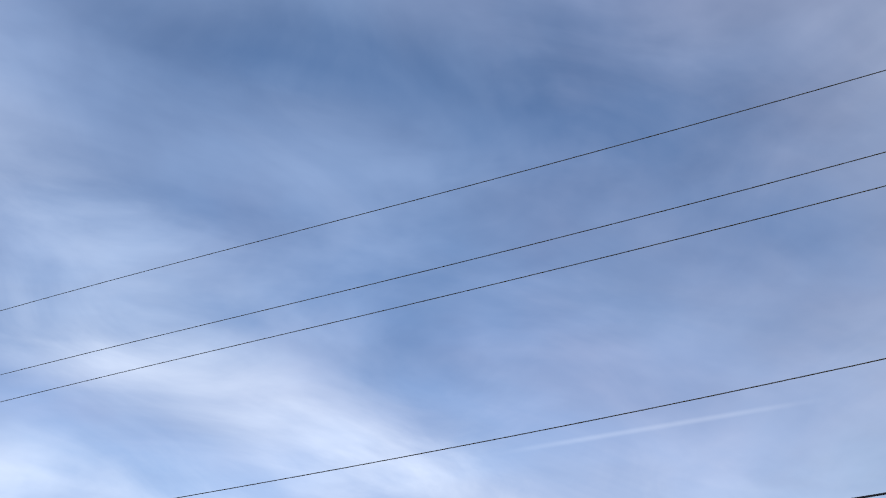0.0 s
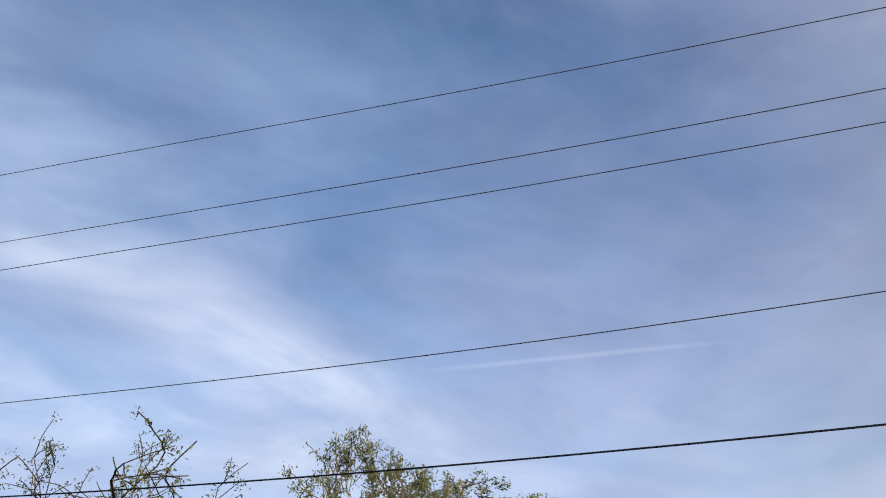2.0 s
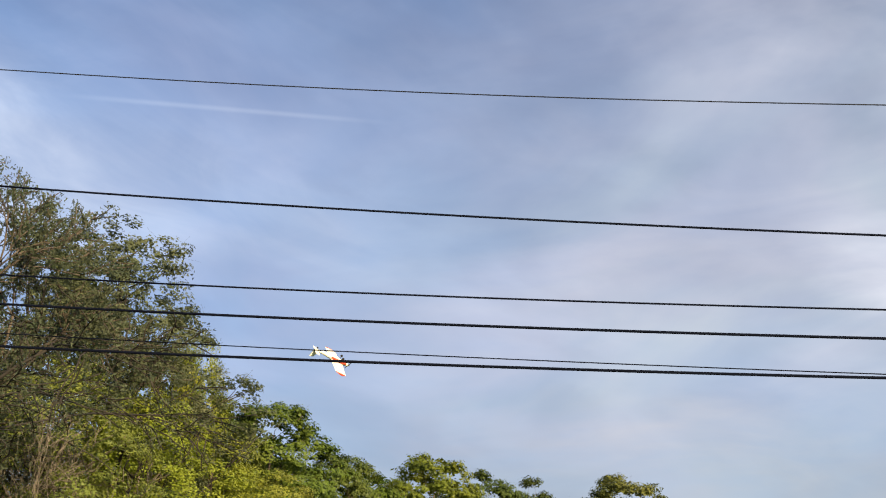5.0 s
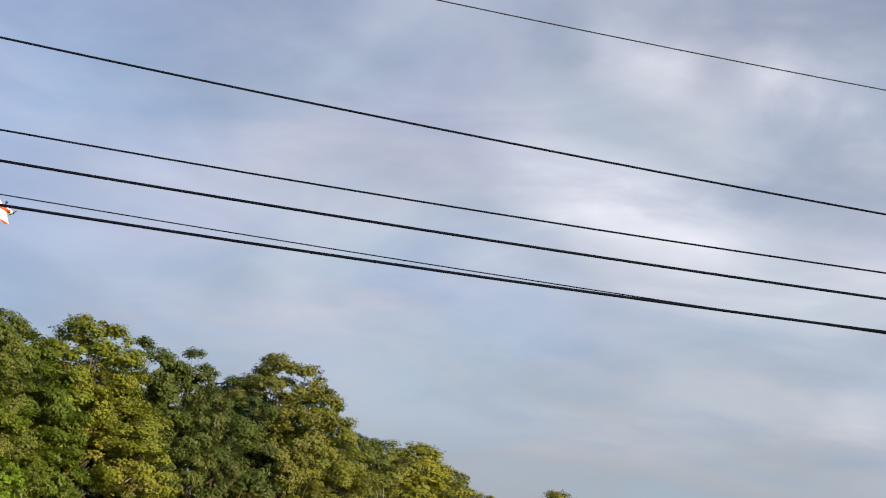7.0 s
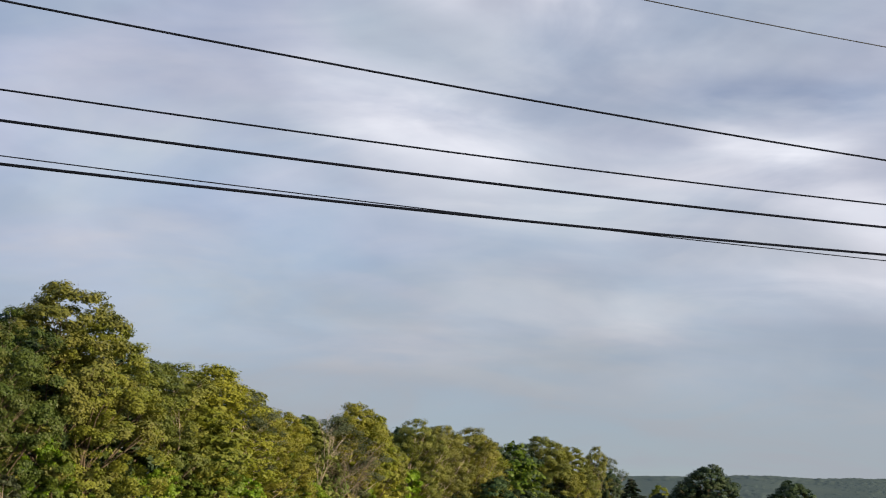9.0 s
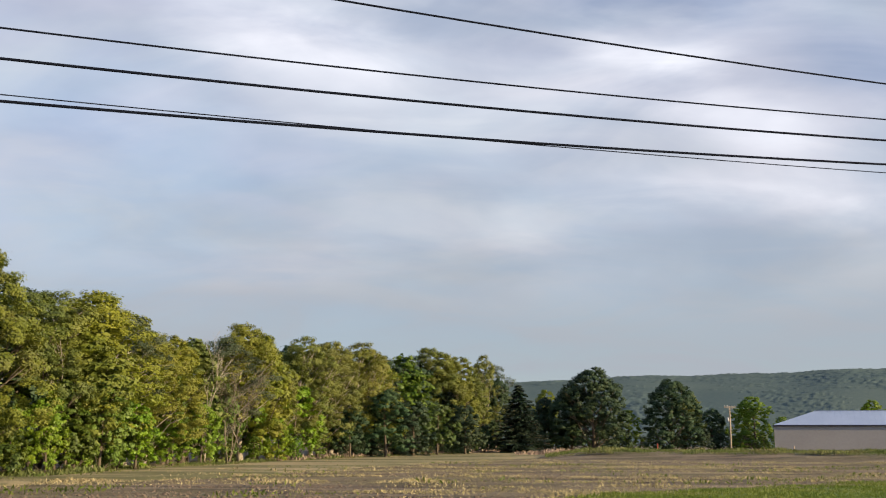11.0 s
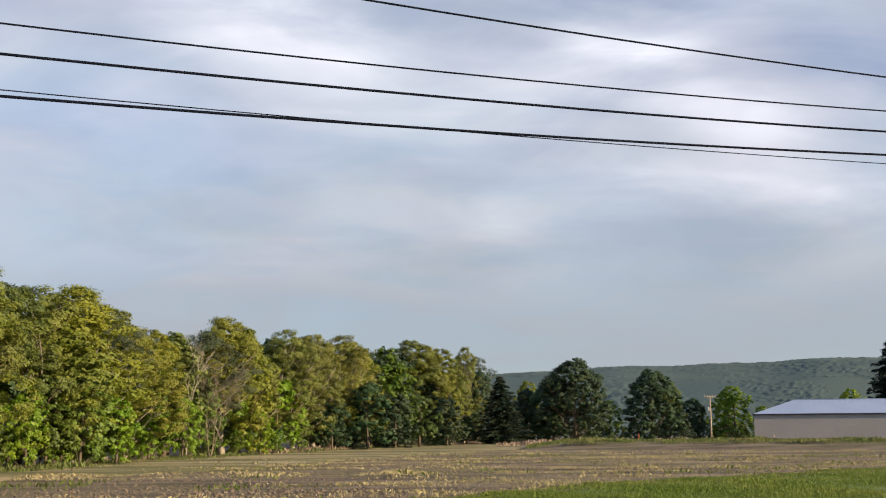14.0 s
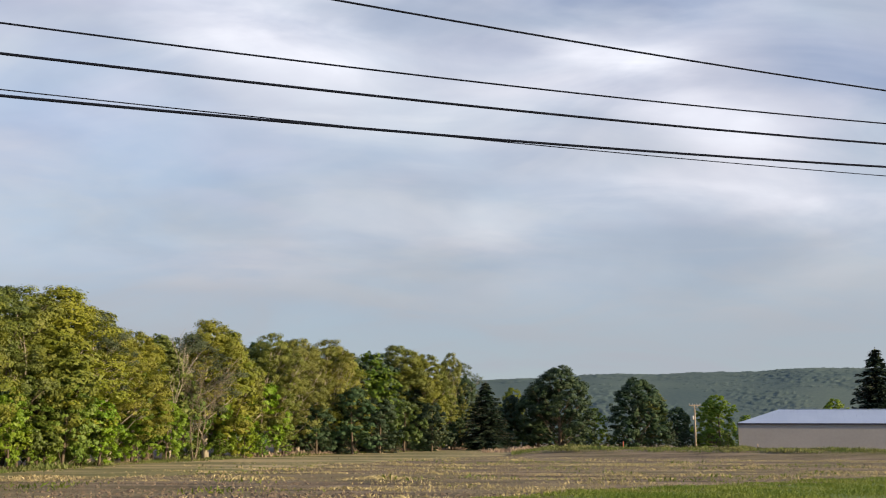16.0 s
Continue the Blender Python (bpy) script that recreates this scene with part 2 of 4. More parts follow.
def soil(n):
    p = n.add("ShaderNodeTexCoord").outputs["Object"]
    rows = n.add("ShaderNodeMapping", {"Vector": p, "Rotation": (0, 0, radians(8)), "Scale": (0.06, 0.34, 1)}).outputs[0]
    line = n.span(n.noise(rows, 1.0, 6, 0.68), 0.40, 0.60)
    grain = n.span(n.noise(p, 3.0, 6, 0.7), 0.35, 0.68)
    patch = n.span(n.noise(p, 0.045, 4), 0.42, 0.62)
    c = n.mix(line, (0.058, 0.043, 0.033, 1), (0.222, 0.172, 0.122, 1))
    c = n.mix(n.math("MULTIPLY", grain, 0.55), c, (0.250, 0.196, 0.125, 1))
    return n.mix(n.math("MULTIPLY", patch, 0.45), c, (0.155, 0.140, 0.055, 1))


SOIL = material("harvested soil", soil, 0.95, bump=(lambda n: n.noise(n.add("ShaderNodeTexCoord").outputs["Object"], 2.2, 6, 0.7), 1.0, 0.25))
def dry_turf(n):
    p = n.add("ShaderNodeTexCoord").outputs["Object"]
    along = n.add("ShaderNodeMapping", {"Vector": p, "Rotation": (0, 0, radians(8)), "Scale": (0.035, 0.16, 1)}).outputs[0]
    # Dark olive streaks stand in for shadow bands across the tan grass.
    band = n.span(n.noise(along, 1.0, 5, 0.6), 0.40, 0.60)
    grain = n.span(n.noise(p, 2.4, 6, 0.7), 0.35, 0.68)
    c = n.mix(band, (0.135, 0.136, 0.052, 1), (0.395, 0.315, 0.180, 1))
    return n.mix(n.math("MULTIPLY", grain, 0.45), c, (0.240, 0.196, 0.085, 1))


DRY_TURF = material("dry turf with shadow bands", dry_turf, 0.95, bump=(lambda n: n.noise(n.add("ShaderNodeTexCoord").outputs["Object"], 3.0, 5, 0.7), 0.8, 0.12))
TURF = material("turf", two_scale((0.066, 0.108, 0.022), (0.135, 0.190, 0.038), 0.12, 3.0), 0.9)
BLADE = material("grass blades", foliage((0.070, 0.112, 0.022), (0.160, 0.215, 0.040), (0.200, 0.215, 0.055), 0.15), 0.6, through_light=0.45)
STRAW = material("dry straw", foliage((0.23, 0.188, 0.106), (0.53, 0.445, 0.265), (0.30, 0.262, 0.125), 0.2), 0.8, through_light=0.25)
CLOD = material("dry clods", foliage((0.075, 0.056, 0.040), (0.200, 0.152, 0.098), (0.250, 0.192, 0.120), 0.15), 0.95)
SEED = material("dry seed heads", foliage((0.26, 0.19, 0.13), (0.46, 0.36, 0.25), (0.36, 0.25, 0.19), 0.1), 0.8, through_light=0.2)


# ---------------------------------------------------------------- making meshes
def mesh_object(name, verts, faces, mat, parent=None, label="", smooth=False):
    me = bpy.data.meshes.new(name)
    me.from_pydata([tuple(v) for v in verts], [], [tuple(f) for f in faces])
    me.materials.append(mat)
    if smooth:
        me.polygons.foreach_set("use_smooth", [True] * len(me.polygons))
    me.update()
    ob = new(name, me)
    ob.parent = parent
    if label:
        ob["label"] = label
    return ob


def part(name, bm, mat, parent, label="", smooth=False):
    me = bpy.data.meshes.new(name)
    bm.to_mesh(me)
    bm.free()
    me.materials.append(mat)
    if smooth:
        me.polygons.foreach_set("use_smooth", [True] * len(me.polygons))
    ob = new(name, me)
    ob.parent = parent
    if label:
        ob["label"] = label
    return ob


def leaf_mesh(name, centre, axis, normal, length, width, mat, parent=None, label="", simple=False):
    """Many leaves, each a pointed blade, folded along its rib where it is near enough to tell."""
    count = len(centre)
    axis = axis / np.linalg.norm(axis, axis=1, keepdims=True)
    if simple:
        normal = normal / (np.linalg.norm(normal, axis=1, keepdims=True) + 1e-9)
        axis = axis - normal * np.sum(axis * normal, axis=1, keepdims=True)
        axis = axis / (np.linalg.norm(axis, axis=1, keepdims=True) + 1e-9)
    side = np.cross(normal, axis)
    side /= np.linalg.norm(side, axis=1, keepdims=True) + 1e-9
    up = np.cross(axis, side)
    length, width = np.broadcast_to(length, count)[:, None], np.broadcast_to(width, count)[:, None]
    base, tip = centre - axis * length * 0.5, centre + axis * length * 0.5
    if simple:
        verts, corners = [base + side * width * 0.5, tip, base - side * width * 0.5], [0, 1, 2]
    else:
        mid = centre + up * width * 0.22
        verts, corners = [base, mid + side * width * 0.5, tip, mid - side * width * 0.5], [0, 1, 2, 0, 2, 3]
    each = len(verts)
    verts = np.stack(verts, 1).reshape(-1, 3).astype(np.float32)
    loops = (np.arange(count)[:, None] * each + np.array(corners)[None]).reshape(-1).astype(np.int32)
    me = bpy.data.meshes.new(name)
    me.vertices.add(len(verts))
    me.vertices.foreach_set("co", verts.ravel())
    me.loops.add(len(loops))
    me.loops.foreach_set("vertex_index", loops)
    me.polygons.add(len(loops) // 3)
    me.polygons.foreach_set("loop_start", np.arange(0, len(loops), 3, dtype=np.int32))
    me.materials.append(mat)
    me.update(calc_edges=True)
    ob = new(name, me)
    ob.parent = parent
    if label:
        ob["label"] = label
    return ob


class Tubes:
    """Collects tapered tubes along bent lines into one mesh."""

    def __init__(self):
        self.verts, self.faces = [], []

    def line(self, points, radii, sides=6):
        start = len(self.verts)
        pts = [Vector(p) for p in points]
        for i, (p, rad) in enumerate(zip(pts, radii)):
            d = (pts[min(i + 1, len(pts) - 1)] - pts[max(i - 1, 0)]).normalized()
            a = d.cross(Vector((0.31, 0.94, 0.11))).normalized()
            b = d.cross(a)
            for k in range(sides):
                w = 2 * math.pi * k / sides
                self.verts.append(p + (a * math.cos(w) + b * math.sin(w)) * rad)
        for i in range(len(pts) - 1):
            for k in range(sides):
                q, q2 = start + i * sides + k, start + i * sides + (k + 1) % sides
                self.faces.append((q, q2, q2 + sides, q + sides))
        self.faces.append(tuple(start + (len(pts) - 1) * sides + k for k in range(sides)))
        self.faces.append(tuple(start + k for k in reversed(range(sides))))

    def build(self, name, mat, parent=None, label=""):
        return mesh_object(name, self.verts, self.faces, mat, parent, label, smooth=True)


def box_into(bm, lo, hi, m=Matrix()):
    v = [bm.verts.new(m @ Vector((x, y, z))) for x in (lo[0], hi[0]) for y in (lo[1], hi[1]) for z in (lo[2], hi[2])]
    for f in ((0, 1, 3, 2), (4, 6, 7, 5), (0, 4, 5, 1), (2, 3, 7, 6), (0, 2, 6, 4), (1, 5, 7, 3)):
        bm.faces.new([v[i] for i in f])


# ---------------------------------------------------------------- ground
def ground_height(x, y):
    """The field lies level; a grassy bank runs along its far side and a low one carries the roadside."""
    d = math.hypot(x, y)
    az = math.degrees(math.atan2(-x, y))
    t = max(0.0, min(1.0, (d - 110.0) / 90.0))
    bank = max(0.0, min(1.0, (d - 159.0) / 8.0, (192.0 - d) / 9.0)) * max(0.0, min(1.0, (-3.5 - az) / 3.5, (az + 60.0) / 10.0))
    near = max(0.0, min(1.0, (22.0 - d) / 12.0))
    return 0.10 * t * t * (3 - 2 * t) + 0.95 * bank * bank * (3 - 2 * bank) + 1.24 * near * near * (3 - 2 * near)


def build_ground():
    radii = [0, 6, 10, 14, 18, 22] + [22 + 3 * i for i in range(1, 60)] + [205, 215, 240, 280, 340, 450, 700, 1200, 2200, 4500]
    turns = 180
    verts, faces = [(0, 0, ground_height(0, 0))], []
    for rad in radii[1:]:
        for k in range(turns):
            a = 2 * math.pi * k / turns
            x, y = rad * math.cos(a), rad * math.sin(a)
            rough = 0.10 * noise.noise(Vector((x * 0.05, y * 0.35, 0))) if 24 < rad < 190 else 0.0
            verts.append((x, y, ground_height(x, y) + rough))
    for k in range(turns):
        faces.append((0, 1 + k, 1 + (k + 1) % turns))
    for i in range(len(radii) - 2):
        for k in range(turns):
            a, b = 1 + i * turns + k, 1 + i * turns + (k + 1) % turns
            faces.append((a, a + turns, b + turns, b))
    ob = mesh_object("ground", verts, faces, SOIL, smooth=True)
    return tagged(ob, "harvested field of brown soil with straw-coloured rows", "field", kind="structure")


build_ground()


def spot(az, d):
    """A place on the ground by heading and distance."""
    p = heading(az) * d
    return Vector((p.x, p.y, ground_height(p.x, p.y)))


# ---------------------------------------------------------------- the far ridge
def build_ridge():
    rng = np.random.default_rng(5)
    verts, faces = [], []
    azs = [70 - i * 1.0 for i in range(131)]
    def crest(az):
        base = 58 + 5.5 * math.tanh((-az - 8) / 8) + 0.9 * math.sin(az * 0.55) + 0.6 * math.sin(az * 1.3 + 1)
        return base * (1 if az < 30 else 0.8)
    for az in azs:
        for d, f in ((420, -0.01), (620, 0.10), (760, 0.34), (880, 0.66), (1000, 0.92), (1060, 1.0), (1300, 0.96)):
            p = heading(az) * d
            verts.append((p.x, p.y, 1.4 + crest(az) * f - 1.0))
    for i in range(len(azs) - 1):
        for j in range(6):
            a = i * 7 + j
            faces.append((a, a + 1, a + 8, a + 7))
    tagged(mesh_object("backdrop", verts, faces, HAZED_WOOD, smooth=True), "long wooded ridge behind the valley", "hill", kind="structure")
    # the canopy of the woods on the slope: crown beside crown
    azs = [13.0 - 0.11 * i for i in range(395)]
    reach = [600 + 4.0 * k for k in range(119)]
    verts, faces = [], []
    for az in azs:
        top, way = crest(az), heading(az)
        for d in reach:
            f = float(np.interp(d, (420, 620, 760, 880, 1000, 1060, 1300), (-0.01, 0.10, 0.34, 0.66, 0.92, 1.0, 0.96)))
            x, y = way.x * d, way.y * d
            fold = 3.5 * noise.noise(Vector((x * 0.012, y * 0.004, 3.0))) * math.sin(math.pi * min(1.0, f))
            crown = 0.45 * noise.noise(Vector((x * 0.16, y * 0.16, 0.0))) + 0.6 * noise.noise(Vector((x * 0.40, y * 0.30, 5.0))) + 0.8 * noise.noise(Vector((x * 0.045, y * 0.045, 9.0)))
            verts.append((x, y, 0.6 + top * f + fold + crown + rng.uniform(-0.5, 0.5)))
    rows = len(reach)
    for i in range(len(azs) - 1):
        for j in range(rows - 1):
            a = i * rows + j
            faces.append((a, a + 1, a + rows + 1, a + rows))
    ob = mesh_object("far_woods", verts, faces, HAZED_WOOD, smooth=True)
    tagged(ob, "green tree crowns with haze tint covering the distant ridge", "woodland", kind="stuff")


build_ridge()


# ---------------------------------------------------------------- trees
def envelope(shape, h):
    if shape == "round":
        return max(0.05, math.sin(math.pi * (0.10 + 0.86 * h)) ** 0.65)
    if shape == "tall":
        return max(0.05, (1 - abs(2 * h - 0.85) ** 2.4 * 0.75)) if h < 0.95 else 0.35
    if shape == "spreading":
        return max(0.05, math.sin(math.pi * min(1, 0.18 + 0.80 * h ** 1.4)) ** 0.7)
    if shape == "dome":
        return max(0.05, (1 - h ** 3.4) ** 0.5 * (0.84 + 0.16 * math.sin(3.0 * h)))
    if shape == "full":
        return max(0.05, (1 - h ** 2.3) ** 0.6 * (0.80 + 0.20 * math.sin(3.0 * h)))
    return max(0.04, 1 - h)


def make_tree(seed, height, radius, leaves, leaf, mat, bark=BARK, shape="round", bare=0.18, clumps=90, loose=1.0, kind="deciduous tree", thick=0.020, label="", limbs=46, wide_leaf=0.88, lumps=17, mass=1.0):
    """A tree of trunk, limbs that reach into the boughs, and a crown of leaves in clumps."""
    rng = np.random.default_rng(seed)
    root = new("tree")
    tubes = Tubes()
    lean = rng.normal(0, 0.03, 2) * height
    def axis(h):
        return np.array([lean[0] * h * h + 0.012 * height * math.sin(5 * h + seed), lean[1] * h * h + 0.012 * height * math.cos(4 * h + seed), height * h])
    steps = [i / 9 for i in range(10)]
    tubes.line([axis(h * 0.84) - (np.array([0, 0, 0.6]) if h == 0 else 0) for h in steps], [height * thick * (1.35 if h == 0 else 1 - 0.90 * h) for h in steps], 8)
    # big rounded masses make up the outline; small clumps of leaves cover the outside of each
    centres, sizes, faces_out = [], [], []
    masses = []
    for i in range(lumps):
        h = min(0.98, ((i + rng.uniform(0.1, 0.9)) / lumps) ** 0.82)
        wide = radius * envelope(shape, h)
        lr = min(radius * rng.uniform(0.26, 0.44) * mass, wide * 0.9 + 0.25 * mass)
        a = i * 2.4 + rng.uniform(-0.5, 0.5)
        out = max(0.0, wide * rng.uniform(0.80, 1.06) - lr * 0.8)
        low, top = height * bare + lr * 0.55, height - lr * 0.80
        mid = axis(min(1.0, (low + (top - low) * h) / height)) + np.array([math.cos(a) * out, math.sin(a) * out, 0])
        mid[2] = low + (top - low) * h
        masses.append((mid, lr))
    clumps = clumps * 2
    share = np.array([lr ** 2 for _, lr in masses])
    for i in rng.choice(lumps, clumps, p=share / share.sum()):
        mid, lr = masses[i]
        for _ in range(12):
            d = rng.normal(0, 1, 3)
            d /= np.linalg.norm(d)
            c = mid + d * lr * rng.uniform(0.82, 1.06) * np.array([1, 1, 0.9])
            if d[2] > -0.75 and not any(j != i and np.linalg.norm(c - m) < 0.72 * r for j, (m, r) in enumerate(masses)):
                break
        c[2] = max(c[2], 0.015 * height)
        centres.append(c)
        faces_out.append(d)
        sizes.append(height * rng.uniform(0.014, 0.031) * loose)
    order = rng.permutation(clumps)[: min(clumps, limbs)]
    for i in order:
        c = centres[i]
        reach = math.hypot(c[0], c[1])
        z0 = max(bare * 0.6, min(0.86, (c[2] - reach * rng.uniform(0.9, 1.7)) / height))
        s = axis(z0)
        bend = (s + c) / 2 + rng.normal(0, 0.035, 3) * height * 0.6 + np.array([0, 0, 0.02 * height])
        r0 = height * thick * 0.26 * (1.05 - z0)
        tubes.line([s, s * 0.45 + bend * 0.55, bend * 0.55 + c * 0.45, c], [r0, r0 * 0.75, r0 * 0.5, r0 * 0.14], 5)
        for _ in range(3 if limbs > 20 else 0):
            e = c + rng.normal(0, 1, 3) * sizes[i] * 1.1
            tubes.line([bend * 0.45 + c * 0.55, (bend + c + e) / 3 + rng.normal(0, 0.1, 3), e], [r0 * 0.4, r0 * 0.25, r0 * 0.06], 4)
    tubes.build("trunk", bark, root)
    per = rng.multinomial(leaves, np.array(sizes) ** 2 / np.sum(np.array(sizes) ** 2))
    pos, out = [], []
    for c, size, face, k in zip(centres, sizes, faces_out, per):
        d = rng.normal(0, 1, (k, 3))
        d /= np.linalg.norm(d, axis=1, keepdims=True) + 1e-9
        rr = rng.uniform(0, 1, (k, 1)) ** 0.33 * (1 + 0.14 * rng.standard_normal((k, 1)))
        pos.append(c + d * rr * size * np.array([1.35, 1.35, 0.82]))
        out.append(d * 0.6 + face * 0.65)
    pos, out = np.concatenate(pos), np.concatenate(out)
    normal = out * 0.95 + np.array([0, 0, 0.36]) + rng.normal(0, 0.30, pos.shape)
    ax = rng.normal(0, 1, pos.shape) + out * 0.6 + np.array([0, 0, -0.12])
    size = leaf * rng.uniform(0.65, 1.35, len(pos))
    leaf_mesh("crown", pos, ax, normal, size, size * wide_leaf, mat, root, simple=True)
    return tagged(root, label, kind)


def make_conifer(seed, height, radius, leaves, label, mat=NEEDLE, base=0.05):
    """A spruce: whorls of drooping boughs with sprays of needles."""
    rng = np.random.default_rng(seed)
    root = new("conifer")
    tubes = Tubes()
    tubes.line([(0, 0, -0.6), (0, 0, height * 0.5), (0.05, 0, height)], [height * 0.018, height * 0.011, 0.02], 8)
    pos, ax, nor = [], [], []
    tiers = 34
    for i in range(tiers):
        h = base + (1 - base) * (i + rng.uniform(-0.3, 0.3)) / tiers
        reach = radius * (1 - h) ** 0.85 * rng.uniform(0.72, 1.15) + 0.15
        n = 9 if h < 0.7 else 6
        for k in range(n):
            a = 6.283 * (k + rng.uniform(-0.35, 0.35)) / n + i
            long = reach * rng.uniform(0.6, 1.1)
            drop = long * rng.uniform(0.10, 0.38)
            way = np.array([math.cos(a), math.sin(a), 0])
            s = np.array([0, 0, h * height])
            tubes.line([s, s + way * long * 0.6 - np.array([0, 0, drop * 0.7]), s + way * long - np.array([0, 0, drop * 0.8])], [0.05, 0.03, 0.01], 4)
            m = max(6, int(leaves / tiers / n * (long / radius) * 2.2))
            t = rng.uniform(0.08, 1.0, m)
            spread = rng.normal(0, 1, m) * 0.16 * long * (1.1 - t)
            side = np.array([-way[1], way[0], 0])
            p = s + way * (t * long)[:, None] + side * spread[:, None] + np.array([0, 0, -1]) * (drop * np.minimum(1, t * 1.2) * 0.85 + rng.uniform(0, 0.35, m))[:, None]
            pos.append(p)
            ax.append(way * 0.9 + side * np.sign(spread)[:, None] * 0.7 + rng.normal(0, 0.35, (m, 3)) + np.array([0, 0, -0.45]))
            nor.append(np.array([0, 0, 1.0]) + rng.normal(0, 0.5, (m, 3)))
    tubes.build("trunk", BARK, root)
    pos, ax, nor = np.concatenate(pos), np.concatenate(ax), np.concatenate(nor)
    leaf_mesh("crown", pos, ax, nor, height * 0.040 * rng.uniform(0.6, 1.3, len(pos)), height * 0.017, mat, root)
    return tagged(root, label, "conifer")


def make_bare(seed, height, spread, leaves, leaf, mat, bark, label, stems=1, depth=4, droop=0.0, name="tree", girth=0.017):
    """A thin tree whose branches show: forks again and again, with leaves only towards the twigs."""
    rng = np.random.default_rng(seed)
    root = new(name)
    tubes = Tubes()
    tips = []
    def grow(p, d, length, rad, level):
        pts, q, way = [p], p, d
        for _ in range(4):
            way = way + rng.normal(0, 0.13, 3) + np.array([0, 0, 0.05 - droop * (level > 1)])
            way = way / np.linalg.norm(way)
            q = q + way * length / 4
            pts.append(q)
        end = max(0.012, rad * (0.66 if level < depth else 0.4))
        tubes.line(pts, [rad + (end - rad) * k / 4 for k in range(5)], 6 if level < 2 else 4)
        if level >= depth - 1:
            tips.extend((pts[2], pts[3], pts[4]))
        if level < depth:
            for k in range(3 if level < 2 else 4):
                s = pts[4] if k < 2 else pts[rng.integers(1, 4)]
                turn = rng.normal(0, 1, 3)
                turn -= turn.dot(way) * way
                turn /= np.linalg.norm(turn)
                w = way * rng.uniform(0.75, 1.1) + turn * rng.uniform(0.35, 0.85) * spread
                grow(s, w / np.linalg.norm(w), length * rng.uniform(0.5, 0.78), max(0.015, end * rng.uniform(0.6, 0.9)), level + 1)
    for k in range(stems):
        d = np.array([rng.normal(0, 0.16), rng.normal(0, 0.16), 1.0])
        grow(np.array([rng.normal(0, 0.3), rng.normal(0, 0.3), -0.5]), d / np.linalg.norm(d), height * 0.42, height * girth, 0)
    top = max(v.z for v in tubes.verts)
    ob = tubes.build("trunk", bark, root)
    if leaves:
        tips = np.array(tips)
        sprigs = tips[rng.integers(0, len(tips), max(1, leaves // 7))]
        sprigs = sprigs + rng.normal(0, 1, sprigs.shape) * height * 0.0035
        pos = sprigs[rng.integers(0, len(sprigs), leaves)] + rng.normal(0, 1, (leaves, 3)) * height * 0.0045 + np.array([0, 0, -height * 0.003])
        ax = rng.normal(0, 0.6, pos.shape) + np.array([0, 0, -0.9])
        size = leaf * rng.uniform(0.6, 1.4, leaves)
        leaf_mesh("crown", pos, ax, rng.normal(0, 1, pos.shape), size, size * 0.42, mat, root, simple=True)
    root["tall"] = top
    return tagged(root, label, "tree")


GROVE = "trees of the wood"


def plant(models, rows, eye=3.0, group=GROVE):
    """Rows of heading, distance, height of the top seen from the eye (degrees), model, width factor, turn."""
    for az, d, el, which, wide, turn in rows:
        model, tall = models[which]
        p = spot(az, d)
        high = eye + d * math.tan(radians(el)) - p.z
        s = high / tall
        ob = copy_thing(model, Matrix.Translation(p) @ pose(0, 0, 0, 0, 0, turn) @ Matrix.Diagonal((s * wide, s * wide, s, 1)))
        if group:
            ob["group"] = group


